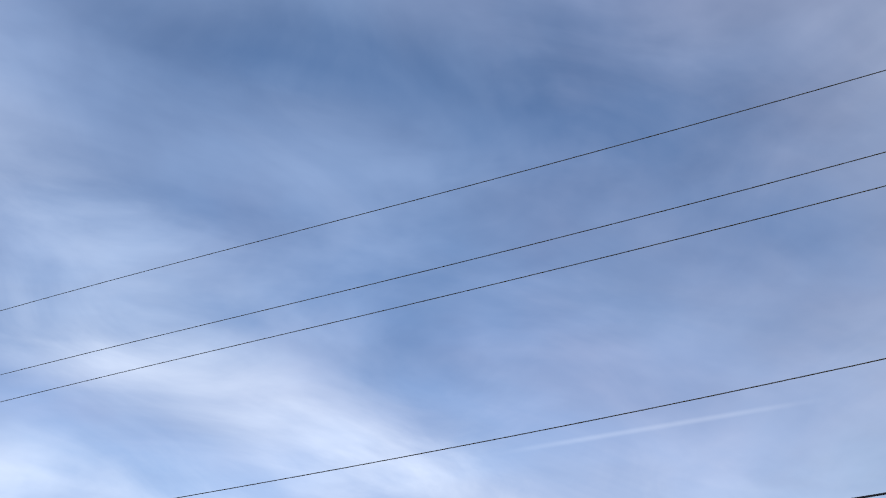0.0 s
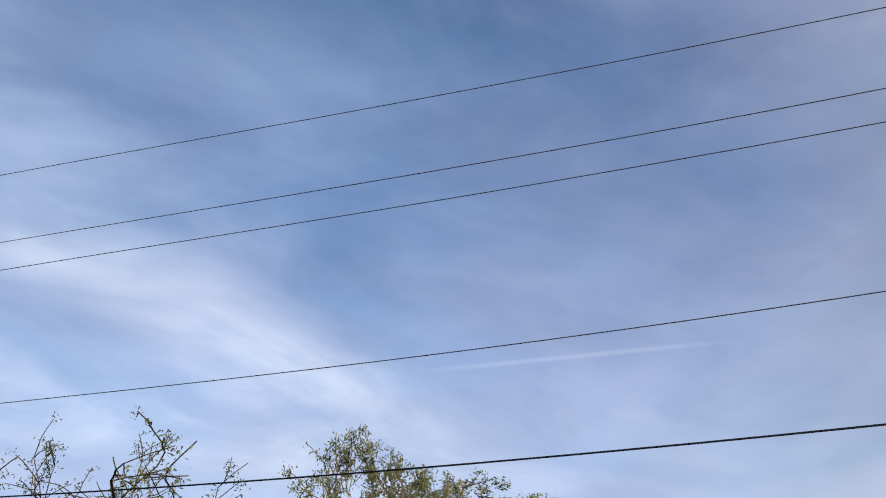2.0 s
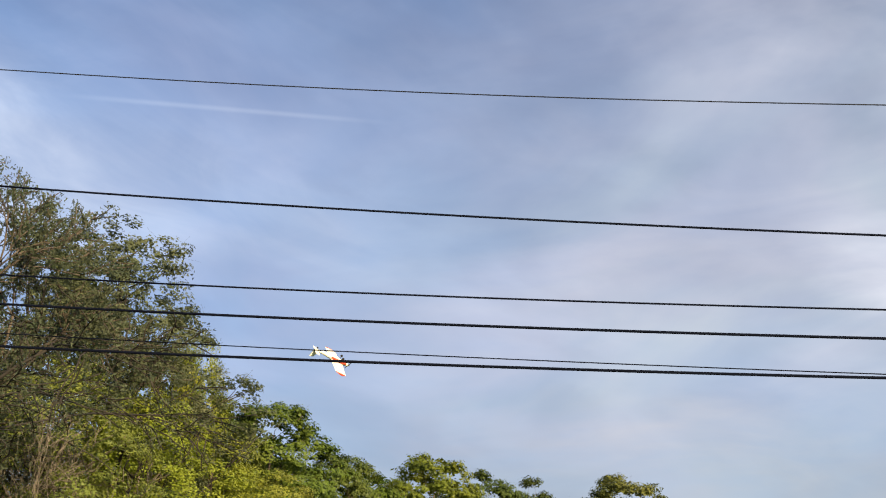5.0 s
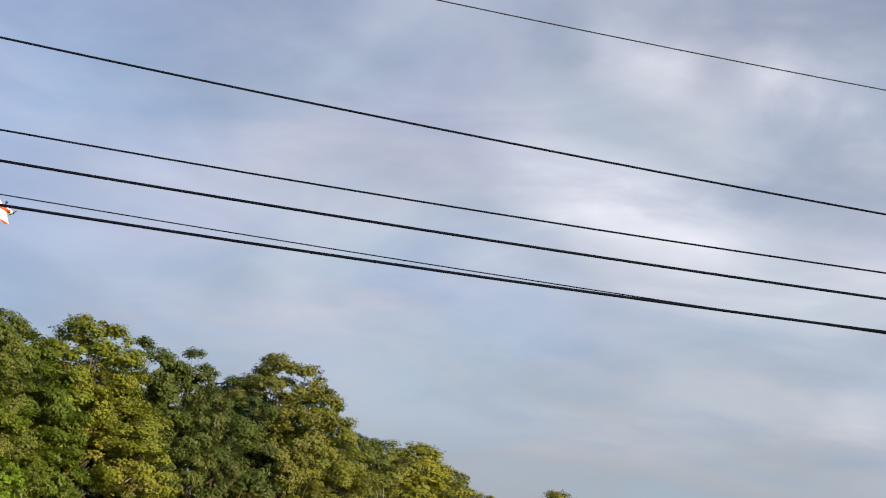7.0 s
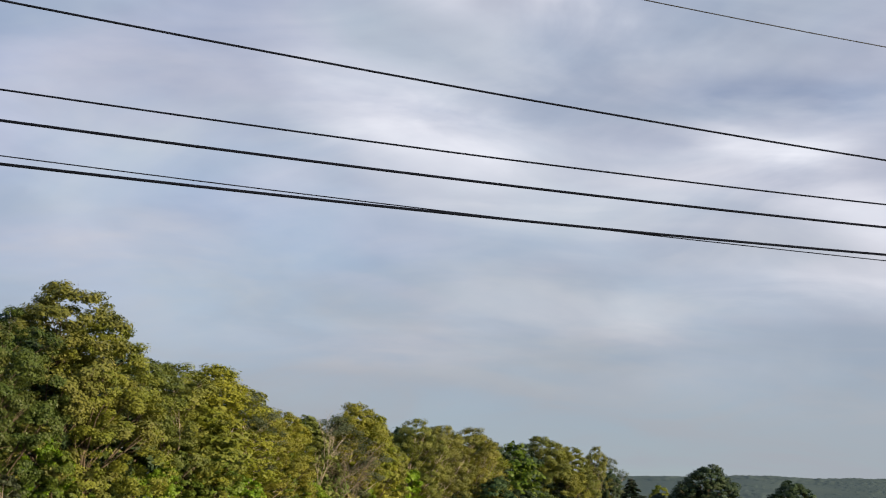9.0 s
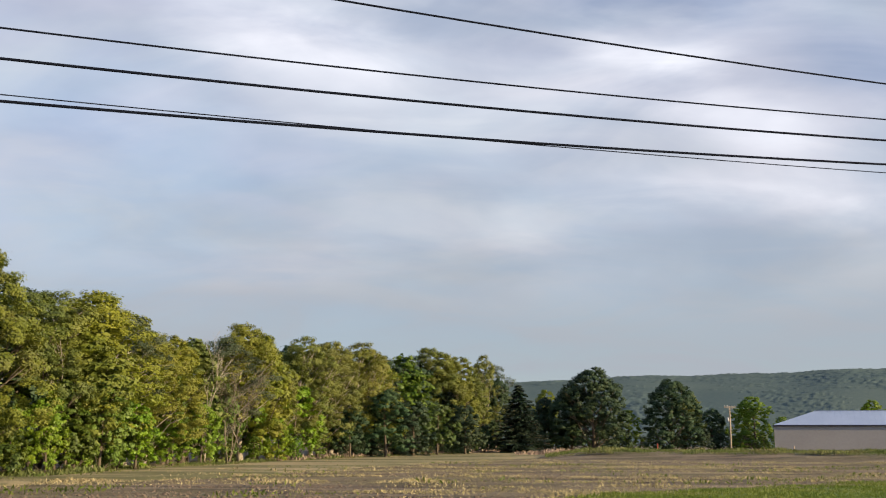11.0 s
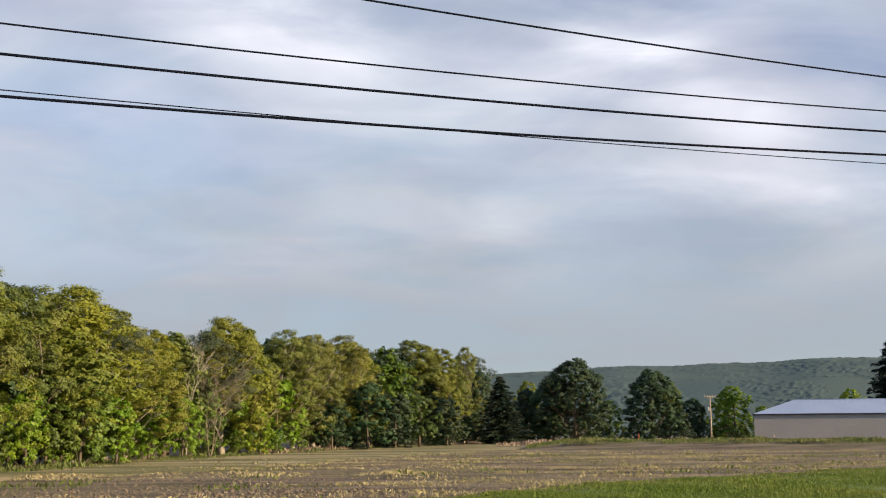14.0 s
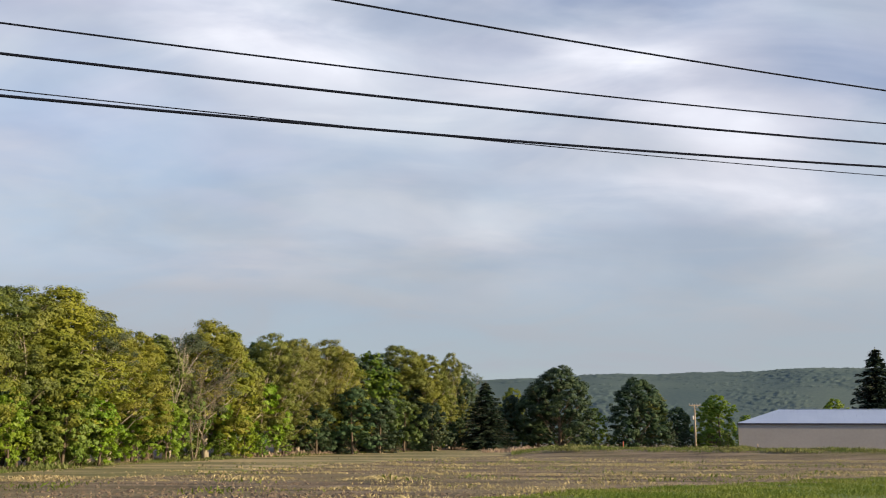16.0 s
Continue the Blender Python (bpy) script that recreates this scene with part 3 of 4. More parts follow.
MODELS = [
    (make_tree(11, 16, 5.2, 49000, 0.150, GREEN, shape="round", bare=0.10, clumps=180, label="tall broadleaf tree with a dense green crown"), 16),
    (make_tree(12, 16, 4.3, 35000, 0.164, FEATHER, PALE_BARK, "dome", 0.10, 250, 1.0, lumps=22, mass=0.85, label="slender tree with yellowish green feathery leaves and pale trunk"), 16),
    (make_tree(13, 16, 5.6, 35000, 0.169, FEATHER, PALE_BARK, "dome", 0.10, 270, 1.0, lumps=24, mass=0.85, label="spreading tree with olive green feathery leaves"), 16),
    (make_tree(14, 16, 6.4, 31500, 0.265, DARK, shape="dome", bare=0.0, clumps=285, loose=1.15, lumps=18, mass=1.0, label="broad tree with a dark green crown down to the ground"), 16),
    (make_tree(15, 16, 4.8, 54000, 0.131, MAPLE, shape="dome", bare=0.06, clumps=225, loose=0.93, label="leafy maple with a rounded sunlit green crown"), 16),
    (make_tree(16, 16, 5.0, 19500, 0.133, SAGE, PALE_BARK, "spreading", 0.22, 140, 1.0, lumps=24, mass=0.75, label="thin tree with sparse brownish green leaves"), 16),
    (make_tree(17, 16, 5.4, 52500, 0.143, OLIVE, shape="dome", bare=0.08, clumps=240, loose=0.93, label="broad oak with a sunlit olive crown"), 16),
    (make_tree(18, 16, 3.9, 29000, 0.086, MOTTLED, DARK_BARK, "tall", 0.18, 300, 0.56, lumps=30, mass=0.72, label="tall airy tree with small grey green leaves"), 16),
    (make_tree(19, 16, 6.0, 43500, 0.098, WILLOW, BARK, "full", 0.0, 260, 0.95, kind="willow", lumps=24, mass=0.9, label="big willow-like bush with fine yellow green leaves"), 16),
    (make_tree(20, 16, 6.0, 27000, 0.239, BRIGHT, shape="dome", bare=0.03, clumps=150, loose=1.1, label="round tree with bright yellow green leaves"), 16),
    # Filler tree: the wood's inner shade is put into its dark leaf colour.
    (make_tree(21, 16, 5.6, 6000, 0.489, DARK, shape="full", bare=0.0, clumps=165, loose=1.1, limbs=14, label="tree deep in the wood with shade put into its leaf colour"), 16),
    (make_tree(22, 16, 5.2, 6500, 0.426, GREEN, shape="full", bare=0.0, clumps=165, loose=1.1, limbs=14, label="green tree standing back in the wood"), 16),
    (make_tree(23, 16, 5.0, 7000, 0.386, OLIVE, shape="full", bare=0.0, clumps=165, loose=1.1, limbs=14, label="olive green tree standing back in the wood"), 16),
]
BUSHES = [
    (make_tree(31, 6, 2.6, 7000, 0.172, BRIGHT, shape="full", bare=0.0, clumps=90, loose=1.3, kind="bush", limbs=14, lumps=9, mass=1.15, label="bright green bush at the edge of the wood"), 6),
    (make_tree(32, 6, 2.4, 7000, 0.172, GREEN, shape="full", bare=0.0, clumps=90, loose=1.3, kind="bush", limbs=14, lumps=9, mass=1.15, label="leafy green sapling at the edge of the wood"), 6),
    (make_tree(33, 6, 2.5, 7000, 0.172, DARK, shape="full", bare=0.0, clumps=90, loose=1.3, kind="bush", limbs=14, lumps=9, mass=1.15, label="dark green rounded bush at the edge of the wood"), 6),
    (make_tree(34, 6, 2.6, 8000, 0.13, SAGE, PALE_BARK, "full", 0.05, 50, 1.3, kind="bush", lumps=9, mass=1.15, label="half bare brownish bush tangled with vines"), 6),
]
CONIFERS = [(make_conifer(41, 16, 4.6, 9000, "dark spruce with drooping boughs"), 16)]
THIN = [
    make_bare(53, 16, 1.5, 28000, 0.085, DRAB, DARK_BARK, "nearly bare tree with drooping twigs and few leaves", 2, 5, 0.10, girth=0.012),
    make_bare(55, 16, 1.15, 66000, 0.105, SAGE, BARK, "thin leaved tree with brown and green leaves", 2, 5, 0.0, girth=0.013),
    make_bare(57, 16, 0.8, 0, 0.2, DRAB, PALE_BARK, "dead leafless tree with pale bleached branches", 1, 4, 0.0, girth=0.011),
    make_bare(59, 16, 0.9, 900, 0.2, DRAB, TAN_BARK, "leafless shrub with many pale upright stems", 5, 4, 0.0, girth=0.007),
]
THINS = [(t, t["tall"]) for t in THIN]
for t in THIN:
    del t["tall"]

# front row of the wood: heading, distance, height of the top, model, width, turn
plant(MODELS, [
    (51.6, 48, 19.7, 7, 1.32, 20), (49.2, 47, 16.6, 7, 0.88, 310), (48.2, 50, 15.2, 8, 0.65, 250), (54.0, 52, 17.8, 7, 0.88, 150), (48.8, 57, 14.0, 4, 1.04, 60), (56.6, 48, 19.6, 7, 0.88, 200),
    (49.6, 44, 12.0, 8, 1.43, 10), (45.9, 47, 10.7, 8, 1.43, 80), (43.0, 46, 9.0, 8, 1.30, 200), (40.9, 48, 6.8, 8, 1.17, 310), (53.5, 41, 13.0, 8, 1.30, 140),
    (46.0, 56, 12.2, 4, 1.10, 0), (43.2, 58, 12.3, 4, 1.30, 75), (40.4, 59, 10.4, 4, 1.04, 170), (38.4, 62, 9.4, 0, 1.09, 30),
])
plant(MODELS, [
    (35.6, 66, 10.7, 6, 1.23, 15), (32.2, 72, 10.1, 0, 1.09, 100), (30.0, 76, 9.9, 0, 0.87, 190), (34.0, 69, 8.2, 2, 1.30, 240),
    (26.0, 87, 10.6, 6, 1.23, 40), (23.8, 88, 9.4, 6, 1.09, 130), (28.3, 80, 8.9, 0, 1.01, 260), (37.0, 62, 7.6, 0, 1.16, 222),
])
plant(MODELS, [
    (20.0, 104, 6.9, 2, 1.32, 0), (17.9, 107, 7.15, 1, 1.55, 90), (16.4, 113, 6.0, 5, 1.03, 30), (14.5, 124, 5.1, 1, 1.15, 150),
    (10.9, 139, 5.75, 1, 1.21, 200), (9.5, 145, 5.1, 2, 0.92, 250), (8.2, 154, 5.1, 2, 0.98, 60), (6.4, 165, 4.9, 1, 1.15, 300),
    (5.2, 172, 4.8, 2, 1.15, 20), (3.9, 192, 4.2, 3, 0.86, 110), (1.4, 205, 4.65, 6, 1.26, 75), (0.6, 209, 4.3, 2, 1.09, 170),
])
plant(MODELS, [
    (-1.3, 226, 4.2, 2, 0.62, 0), (-1.9, 230, 3.9, 5, 0.90, 70), (-2.0, 228, 3.1, 3, 0.70, 90), (-4.5, 262, 2.5, 6, 0.90, 40), (-6.9, 240, 3.6, 3, 1.22, 10),
    (-5.9, 244, 2.7, 3, 1.20, 140), (-8.7, 255, 1.45, 9, 1.10, 70), (-10.9, 250, 3.0, 3, 1.15, 200), (-11.5, 262, 2.3, 6, 1.15, 30),
    (-12.8, 270, 1.5, 3, 1.10, 330), (-14.8, 262, 2.1, 9, 1.15, 45), (-16.1, 300, 1.1, 9, 1.20, 145), (-14.3, 268, 1.75, 9, 1.1, 200), (-4.5, 246, 2.1, 3, 0.85, 120), (-20.3, 250, 1.9, 9, 0.90, 15),
], group="trees beyond the field")
plant(CONIFERS, [(-3.2, 216, 2.75, 0, 1.9, 0), (-22.2, 256, 4.3, 0, 1.7, 40), (3.2, 180, 2.8, 0, 1.8, 80), (4.6, 172, 2.4, 0, 1.7, 10), (0.3, 204, 2.4, 0, 1.8, 200)], group="conifers")
plant(THINS, [(69.7, 40, 16.6, 0, 1.45, 30), (67.0, 42, 17.0, 0, 1.1, 250), (62.5, 44, 20.2, 1, 1.05, 60), (64.2, 43, 17.9, 1, 0.9, 200), (12.75, 124, 5.25, 2, 0.8, 0), (11.5, 127, 3.9, 3, 0.8, 0), (53.0, 38, 12.2, 3, 0.9, 120)])


plant(MODELS, [
    (21.6, 99, 7.3, 6, 1.12, 20), (18.8, 104, 6.6, 12, 1.38, 70), (15.4, 117, 5.3, 2, 1.25, 190), (13.6, 128, 5.0, 12, 1.38, 10), (12.1, 134, 5.1, 5, 1.38, 310),
    (10.0, 141, 5.3, 12, 1.12, 50), (7.3, 158, 4.8, 2, 1.12, 100), (4.6, 176, 4.5, 1, 1.38, 220), (2.6, 194, 4.3, 11, 1.25, 280), (0.0, 212, 4.2, 6, 1.12, 333),
])


def skyline(az):
    return float(np.interp(az, (-2, 1, 4, 6, 8, 11, 13, 15, 17, 20, 22, 24, 27, 31, 36, 39, 43, 48, 52, 56, 62, 75), (3.0, 4.3, 4.2, 4.6, 4.9, 5.4, 5.0, 5.2, 6.6, 7.1, 7.8, 8.6, 9.2, 9.3, 9.6, 9.2, 11.2, 11.8, 13.0, 13.0, 12.5, 12.0)))


def edge(az):
    return float(np.interp(az, (-3, 1.3, 5.3, 8.2, 11, 14.5, 19, 26, 32, 40, 46, 52, 60, 72), (245, 205, 175, 155, 139, 125, 105, 87, 72, 59, 53, 48, 44, 40)))


def fill_wood():
    """Trees behind the edge and bushes along its foot."""
    rng = np.random.default_rng(8)
    rows = []
    for back, low, high in ((6, 0.88, 0.985),):
        az = 66.0
        while az > -2:
            d = edge(az)
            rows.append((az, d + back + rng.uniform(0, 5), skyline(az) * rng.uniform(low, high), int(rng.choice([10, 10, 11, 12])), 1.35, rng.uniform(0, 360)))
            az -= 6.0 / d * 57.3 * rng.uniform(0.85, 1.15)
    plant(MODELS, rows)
    rows = []
    for near, far, low, high, gap in ((3.6, 7.0, 3.2, 6.8, 2.5), (-0.5, 2.0, 7.0, 11.0, 4.6)):
        az = 58.0 if near > 0 else 26.0
        while az > -2:
            d = edge(az) * 0.968 - rng.uniform(near, far)
            tall = rng.uniform(low, high)
            pick = int(rng.choice([0, 0, 0, 1, 1, 1, 3])) if az > 6.5 else int(rng.choice([1, 2, 2]))
            rows.append((az, d, math.degrees(math.atan((tall - 3.0) / d)), pick, rng.uniform(0.8, 1.15), rng.uniform(0, 360)))
            az -= gap / d * 57.3 * rng.uniform(0.8, 1.2)
    plant(BUSHES, rows, group="bushes along the wood")
    rows = []
    for k in range(17):
        az, d = -3.6 - k * 0.72 + rng.uniform(-0.2, 0.2), rng.uniform(246, 272)
        rows.append((az, d, math.degrees(math.atan((rng.uniform(3.6, 6.6) - 3.0) / d)), int(rng.choice([1, 2, 2])), rng.uniform(1.1, 1.6), rng.uniform(0, 360)))
    plant(BUSHES, rows, group="bushes beyond the field")


fill_wood()
plant(BUSHES, [(3.6, 166, 2.5, 2, 1.2, 0), (2.2, 178, 1.9, 2, 1.3, 70), (0.9, 188, 1.9, 1, 1.1, 150), (-0.5, 196, 1.7, 2, 1.2, 220), (5.4, 160, 1.7, 2, 1.2, 40)], group="bushes along the wood")
plant(BUSHES, [(22.6, 94, 2.3, 0, 1.2, 20), (20.7, 97, 2.7, 0, 1.15, 130), (19.1, 99, 2.1, 1, 1.2, 260), (17.5, 102, 2.8, 0, 1.0, 75), (15.9, 106, 1.9, 0, 1.1, 310)], group="bushes along the wood")
for model, _ in MODELS + BUSHES + CONIFERS + THINS:
    for ob in (*model.children_recursive, model):
        bpy.data.objects.remove(ob)


# ---------------------------------------------------------------- overhead lines
LINE_AZ, LINE_D = 25.0, 11.0


def build_line(name, c, thick, mat, label, wrapped=False):
    """One span of a line that runs along the road: its height follows a shallow sag."""
    out, left = heading(LINE_AZ), heading(LINE_AZ + 90)
    tubes = Tubes()
    pts = []
    for i in range(61):
        s = -2.4 + 4.8 * i / 60
        p = (out + left * s) * LINE_D
        lift = c[3] * s * s * (1.7 - s) if 0 < s < 1.9 else (c[3] * -0.722 if s >= 1.9 else 0.0)
        pts.append((p.x, p.y, 3.0 + LINE_D * (c[0] * s * s + c[1] * s + c[2] + lift)))
    tubes.line(pts, [thick / 2] * len(pts), 8)
    ob = tubes.build(name, mat)
    return tagged(ob, label, "power line", "overhead lines")


LINES = [
    ((0.0175, 0.0906, 0.9119, 0.011), 0.014, 0), ((0.0197, 0.0608, 0.8009, 0.011), 0.014, 0), ((0.0177, 0.0540, 0.7574, 0.011), 0.014, 0),
    ((0.0247, 0.0082, 0.5613, 0.009), 0.014, 0), ((0.0195, 0.0089, 0.4250, 0.003), 0.024, 1), ((0.0197, -0.0219, 0.3459, 0.003), 0.020, 1),
    ((0.0177, -0.0246, 0.3183, 0.0), 0.029, 1), ((0.0130, -0.0204, 0.2865, 0.0), 0.012, 1), ((0.0159, -0.0336, 0.2802, 0.0), 0.030, 1),
]
for c, thick, black in LINES:
    build_line("power_cable" if black else "power_wire", c, thick, CABLE if black else WIRE,
               "black insulated cable strung along the road" if black else "thin bare wire strung along the road")


# ---------------------------------------------------------------- barn
def build_barn():
    d = 190.0
    corner = heading(-15.74) * d
    root = new("barn")
    root.matrix_world = Matrix.Translation((corner.x, corner.y, 0.75)) @ pose(0, 0, 0, 0, 0, -16.5)
    long, deep, eave, rise = 46.0, 13.0, 4.33, 2.35
    wall = bmesh.new()
    for lo, hi in (((0, 0, 0.35), (long, 0.2, eave)), ((0, deep - 0.2, 0.35), (long, deep, eave)), ((0, 0.2, 0.35), (0.2, deep - 0.2, eave)), ((long - 0.2, 0.2, 0.35), (long, deep - 0.2, eave))):
        box_into(wall, lo, hi)
    part("wall", wall, SIDING, root)
    foot = bmesh.new()
    box_into(foot, (-0.03, -0.03, -0.8), (long + 0.03, deep + 0.03, 0.33))
    part("foundation", foot, CONCRETE, root, "grey concrete foundation")
    # hipped roof with standing seams
    o, top = 0.22, eave + 0.16
    roof = bmesh.new()
    a = [Vector((-o, -o, top)), Vector((long + o, -o, top)), Vector((long + o, deep + o, top)), Vector((-o, deep + o, top))]
    r1, r2 = Vector((deep / 2, deep / 2, top + rise)), Vector((long - deep / 2, deep / 2, top + rise))
    v = [roof.verts.new(p) for p in (*a, r1, r2)]
    w = [roof.verts.new(p - Vector((0, 0, 0.12))) for p in a]
    for f in ((v[0], v[1], v[5], v[4]), (v[1], v[2], v[5]), (v[2], v[3], v[4], v[5]), (v[3], v[0], v[4]), (w[3], w[2], w[1], w[0])):
        roof.faces.new(f)
    for i in range(4):
        roof.faces.new((w[i], w[(i + 1) % 4], v[(i + 1) % 4], v[i]))
    roof_ob = part("roof", roof, ROOF_METAL, root, "pale blue grey metal hipped roof")
    slope = math.atan2(rise, deep / 2 + o)
    for i in range(46):
        x = 0.5 + i * 1.0
        reach = min(1.0, (x + o) / (deep / 2 + o), (long + o - x) / (deep / 2 + o))
        seam = bmesh.new()
        run = (deep / 2 + o) * reach
        m = Matrix.Translation((x, -o, top)) @ Matrix.Rotation(slope, 4, "X")
        box_into(seam, (-0.02, 0.02, 0.0), (0.02, run / math.cos(slope), 0.012), m)
        part("seam", seam, ROOF_METAL, roof_ob)
    ridge = bmesh.new()
    box_into(ridge, (deep / 2 - 0.1, deep / 2 - 0.2, top + rise - 0.03), (long - deep / 2 + 0.1, deep / 2 + 0.2, top + rise + 0.06))
    part("ridge_cap", ridge, ROOF_METAL, roof_ob)
    trim = bmesh.new()
    box_into(trim, (-o, -o - 0.04, top - 0.24), (long + o, -o, top - 0.02))
    box_into(trim, (-o - 0.04, -o - 0.04, top - 0.24), (-o, deep + o, top - 0.02))
    box_into(trim, (-o, -o, top - 0.24), (long + o, 0.0, top - 0.20))
    part("fascia", trim, DARK_TRIM, root, "dark fascia board and gutter")
    for i in range(46):
        rib = bmesh.new()
        box_into(rib, (i + 0.002, -0.025, 0.36), (i + 0.998, -0.003, eave - 0.02))
        part("siding_panel", rib, SIDING, root)
    corner_trim = bmesh.new()
    box_into(corner_trim, (-0.06, -0.06, 0.34), (0.0, 0.12, eave - 0.01))
    part("corner_trim", corner_trim, SIDING, root)
    return tagged(root, "long low farm building with beige siding and metal roof", "barn")


build_barn()


# ---------------------------------------------------------------- utility pole and small posts beyond the field
def build_pole():
    p = spot(-13.65, 232)
    root = new("utility_pole")
    root.location = p
    tall = 3.0 + 232 * math.tan(radians(1.6)) - p.z
    pole = Tubes()
    pole.line([(0, 0, -1), (0.02, 0, tall * 0.5), (0.0, 0, tall)], [0.19, 0.165, 0.13], 12)
    pole.build("pole", POLE_WOOD, root)
    arm = bmesh.new()
    box_into(arm, (-1.15, -0.22, tall - 0.32), (1.15, -0.12, tall - 0.16))
    arm_ob = part("crossarm", arm, POLE_WOOD, root)
    for x in (-1.05, -0.45, 0.45, 1.05):
        pin = Tubes()
        pin.line([(x, -0.17, tall - 0.16), (x, -0.17, tall - 0.05), (x, -0.17, tall + 0.05), (x, -0.17, tall + 0.14)], [0.02, 0.07, 0.05, 0.03], 8)
        pin.build("insulator", GLAZED, arm_ob)
    for sx in (-1, 1):
        brace = Tubes()
        brace.line([(sx * 0.75, -0.17, tall - 0.3), (0, -0.17, tall - 0.95)], [0.025, 0.025], 6)
        brace.build("brace", POLE_WOOD, root)
    can = Tubes()
    can.line([(-0.38, 0, tall - 3.1), (-0.38, 0, tall - 3.05), (-0.38, 0, tall - 2.4), (-0.38, 0, tall - 2.3)], [0.16, 0.20, 0.20, 0.10], 12)
    can.build("transformer", GLAZED, root, "pale grey transformer can")
    tagged(root, "wooden utility pole with a single crossarm", "utility pole")
    for az, d, high, mat, label in ((-10.1, 184, 1.2, RUST, "short rusty red marker post in grass"), (-16.6, 185, 1.0, POLE_WOOD, "short weathered fence post beside the barn"), (-7.2, 184, 0.8, POLE_WOOD, "short weathered fence post in dry grass")):
        q = spot(az, d)
        post = Tubes()
        post.line([(q.x, q.y, q.z - 0.3), (q.x, q.y, q.z + high * 0.96), (q.x, q.y, q.z + high)], [0.11, 0.10, 0.05], 8)
        tagged(post.build("post", mat), label, "post")


build_pole()


# ---------------------------------------------------------------- model aeroplane in the air
def build_plane():
    view = heading(41.1, 14.75)
    p = view * 30.0
    root = new("model_aeroplane")
    # nose along +x, wings along y, belly to -z
    body = Tubes()
    body.line([(-0.62, 0, 0.02), (-0.35, 0, 0.0), (0.0, 0, 0.0), (0.22, 0, 0.0), (0.40, 0, -0.005), (0.46, 0, -0.01)], [0.022, 0.048, 0.070, 0.070, 0.055, 0.032], 12)
    body_ob = body.build("fuselage", FOAM, root)
    stripe = Tubes()
    stripe.line([(-0.10, 0.042, -0.012), (0.20, 0.052, -0.012), (0.38, 0.03, -0.014)], [0.030, 0.040, 0.036], 12)
    stripe.build("stripe", RED_FILM, body_ob, "red orange stripe along the nose")

    def wing_mesh(bm, root_x, tip_x, root_c, tip_c, span0, span1, z0, z1, thick):
        loops = []
        for y, x, c, z in ((span0, root_x, root_c, z0), (span1, tip_x, tip_c, z1)):
            loops.append([bm.verts.new((x + c * u, y, z + thick * w)) for u, w in ((0.5, 0), (0.35, 0.5), (0.05, 0.6), (-0.5, 0.0), (0.05, -0.25), (0.38, -0.3))])
        for i in range(6):
            j = (i + 1) % 6
            bm.faces.new((loops[0][i], loops[0][j], loops[1][j], loops[1][i]))
        bm.faces.new(loops[0][::-1])
        bm.faces.new(loops[1])

    for s in (-1, 1):
        w = bmesh.new()
        wing_mesh(w, 0.10, 0.09, 0.40, 0.34, s * 0.06, s * 0.66, 0.03, 0.055, 0.035)
        wing = part("wing", w, FOAM, root)
        t = bmesh.new()
        wing_mesh(t, 0.09, 0.08, 0.345, 0.20, s * 0.66, s * 0.72, 0.055, 0.06, 0.036)
        part("wing_tip", t, RED_FILM, wing, "red orange wing tip")
        e = bmesh.new()
        wing_mesh(e, -0.54, -0.56, 0.16, 0.11, s * 0.02, s * 0.22, 0.03, 0.03, 0.014)
        part("tailplane", e, FOAM, root)
        leg = Tubes()
        leg.line([(0.18, s * 0.04, -0.07), (0.20, s * 0.08, -0.125)], [0.008, 0.006], 6)
        leg_ob = leg.build("landing_leg", BLACK, root)
        wheel = Tubes()
        wheel.line([(0.20, s * 0.072, -0.13), (0.20, s * 0.075, -0.13), (0.20, s * 0.100, -0.13), (0.20, s * 0.103, -0.13)], [0.024, 0.034, 0.034, 0.024], 14)
        wheel.build("wheel", BLACK, leg_ob)
    fin = bmesh.new()
    box = [(-0.62, 0.03), (-0.46, 0.03), (-0.54, 0.23), (-0.64, 0.24)]
    lo = [fin.verts.new((x, -0.008, z)) for x, z in box]
    hi = [fin.verts.new((x, 0.008, z)) for x, z in box]
    fin.faces.new(lo)
    fin.faces.new(hi[::-1])
    for i in range(4):
        fin.faces.new((lo[i], hi[i], hi[(i + 1) % 4], lo[(i + 1) % 4]))
    part("fin", fin, FOAM, root)
    canopy = Tubes()
    canopy.line([(-0.02, 0, 0.06), (0.06, 0, 0.075), (0.16, 0, 0.075), (0.24, 0, 0.055)], [0.012, 0.055, 0.052, 0.012], 10)
    canopy.build("canopy", SMOKED, root, "dark smoked canopy")
    hub = Tubes()
    hub.line([(0.46, 0, -0.01), (0.49, 0, -0.01), (0.53, 0, -0.01)], [0.03, 0.025, 0.004], 10)
    hub_ob = hub.build("spinner", BLACK, root)
    for s in (-1, 1):
        blade = bmesh.new()
        box_into(blade, (0.475, -0.014, 0.0), (0.482, 0.014, 0.14), Matrix.Translation((0, 0, -0.01)) @ Matrix.Rotation(0.5 + (s < 0) * math.pi, 4, "X"))
        part("propeller_blade", blade, BLACK, hub_ob)
    tail = Tubes()
    tail.line([(-0.57, -0.012, -0.05), (-0.57, -0.010, -0.05), (-0.57, 0.010, -0.05), (-0.57, 0.012, -0.05)], [0.014, 0.022, 0.022, 0.014], 10)
    tail.build("tail_wheel", BLACK, root)
    # banked steeply, belly towards the road
    right = view.cross(Vector((0, 0, 1))).normalized()
    over = right.cross(view).normalized()
    right, over = right * 0.992 + over * 0.122, over * 0.992 - right * 0.122
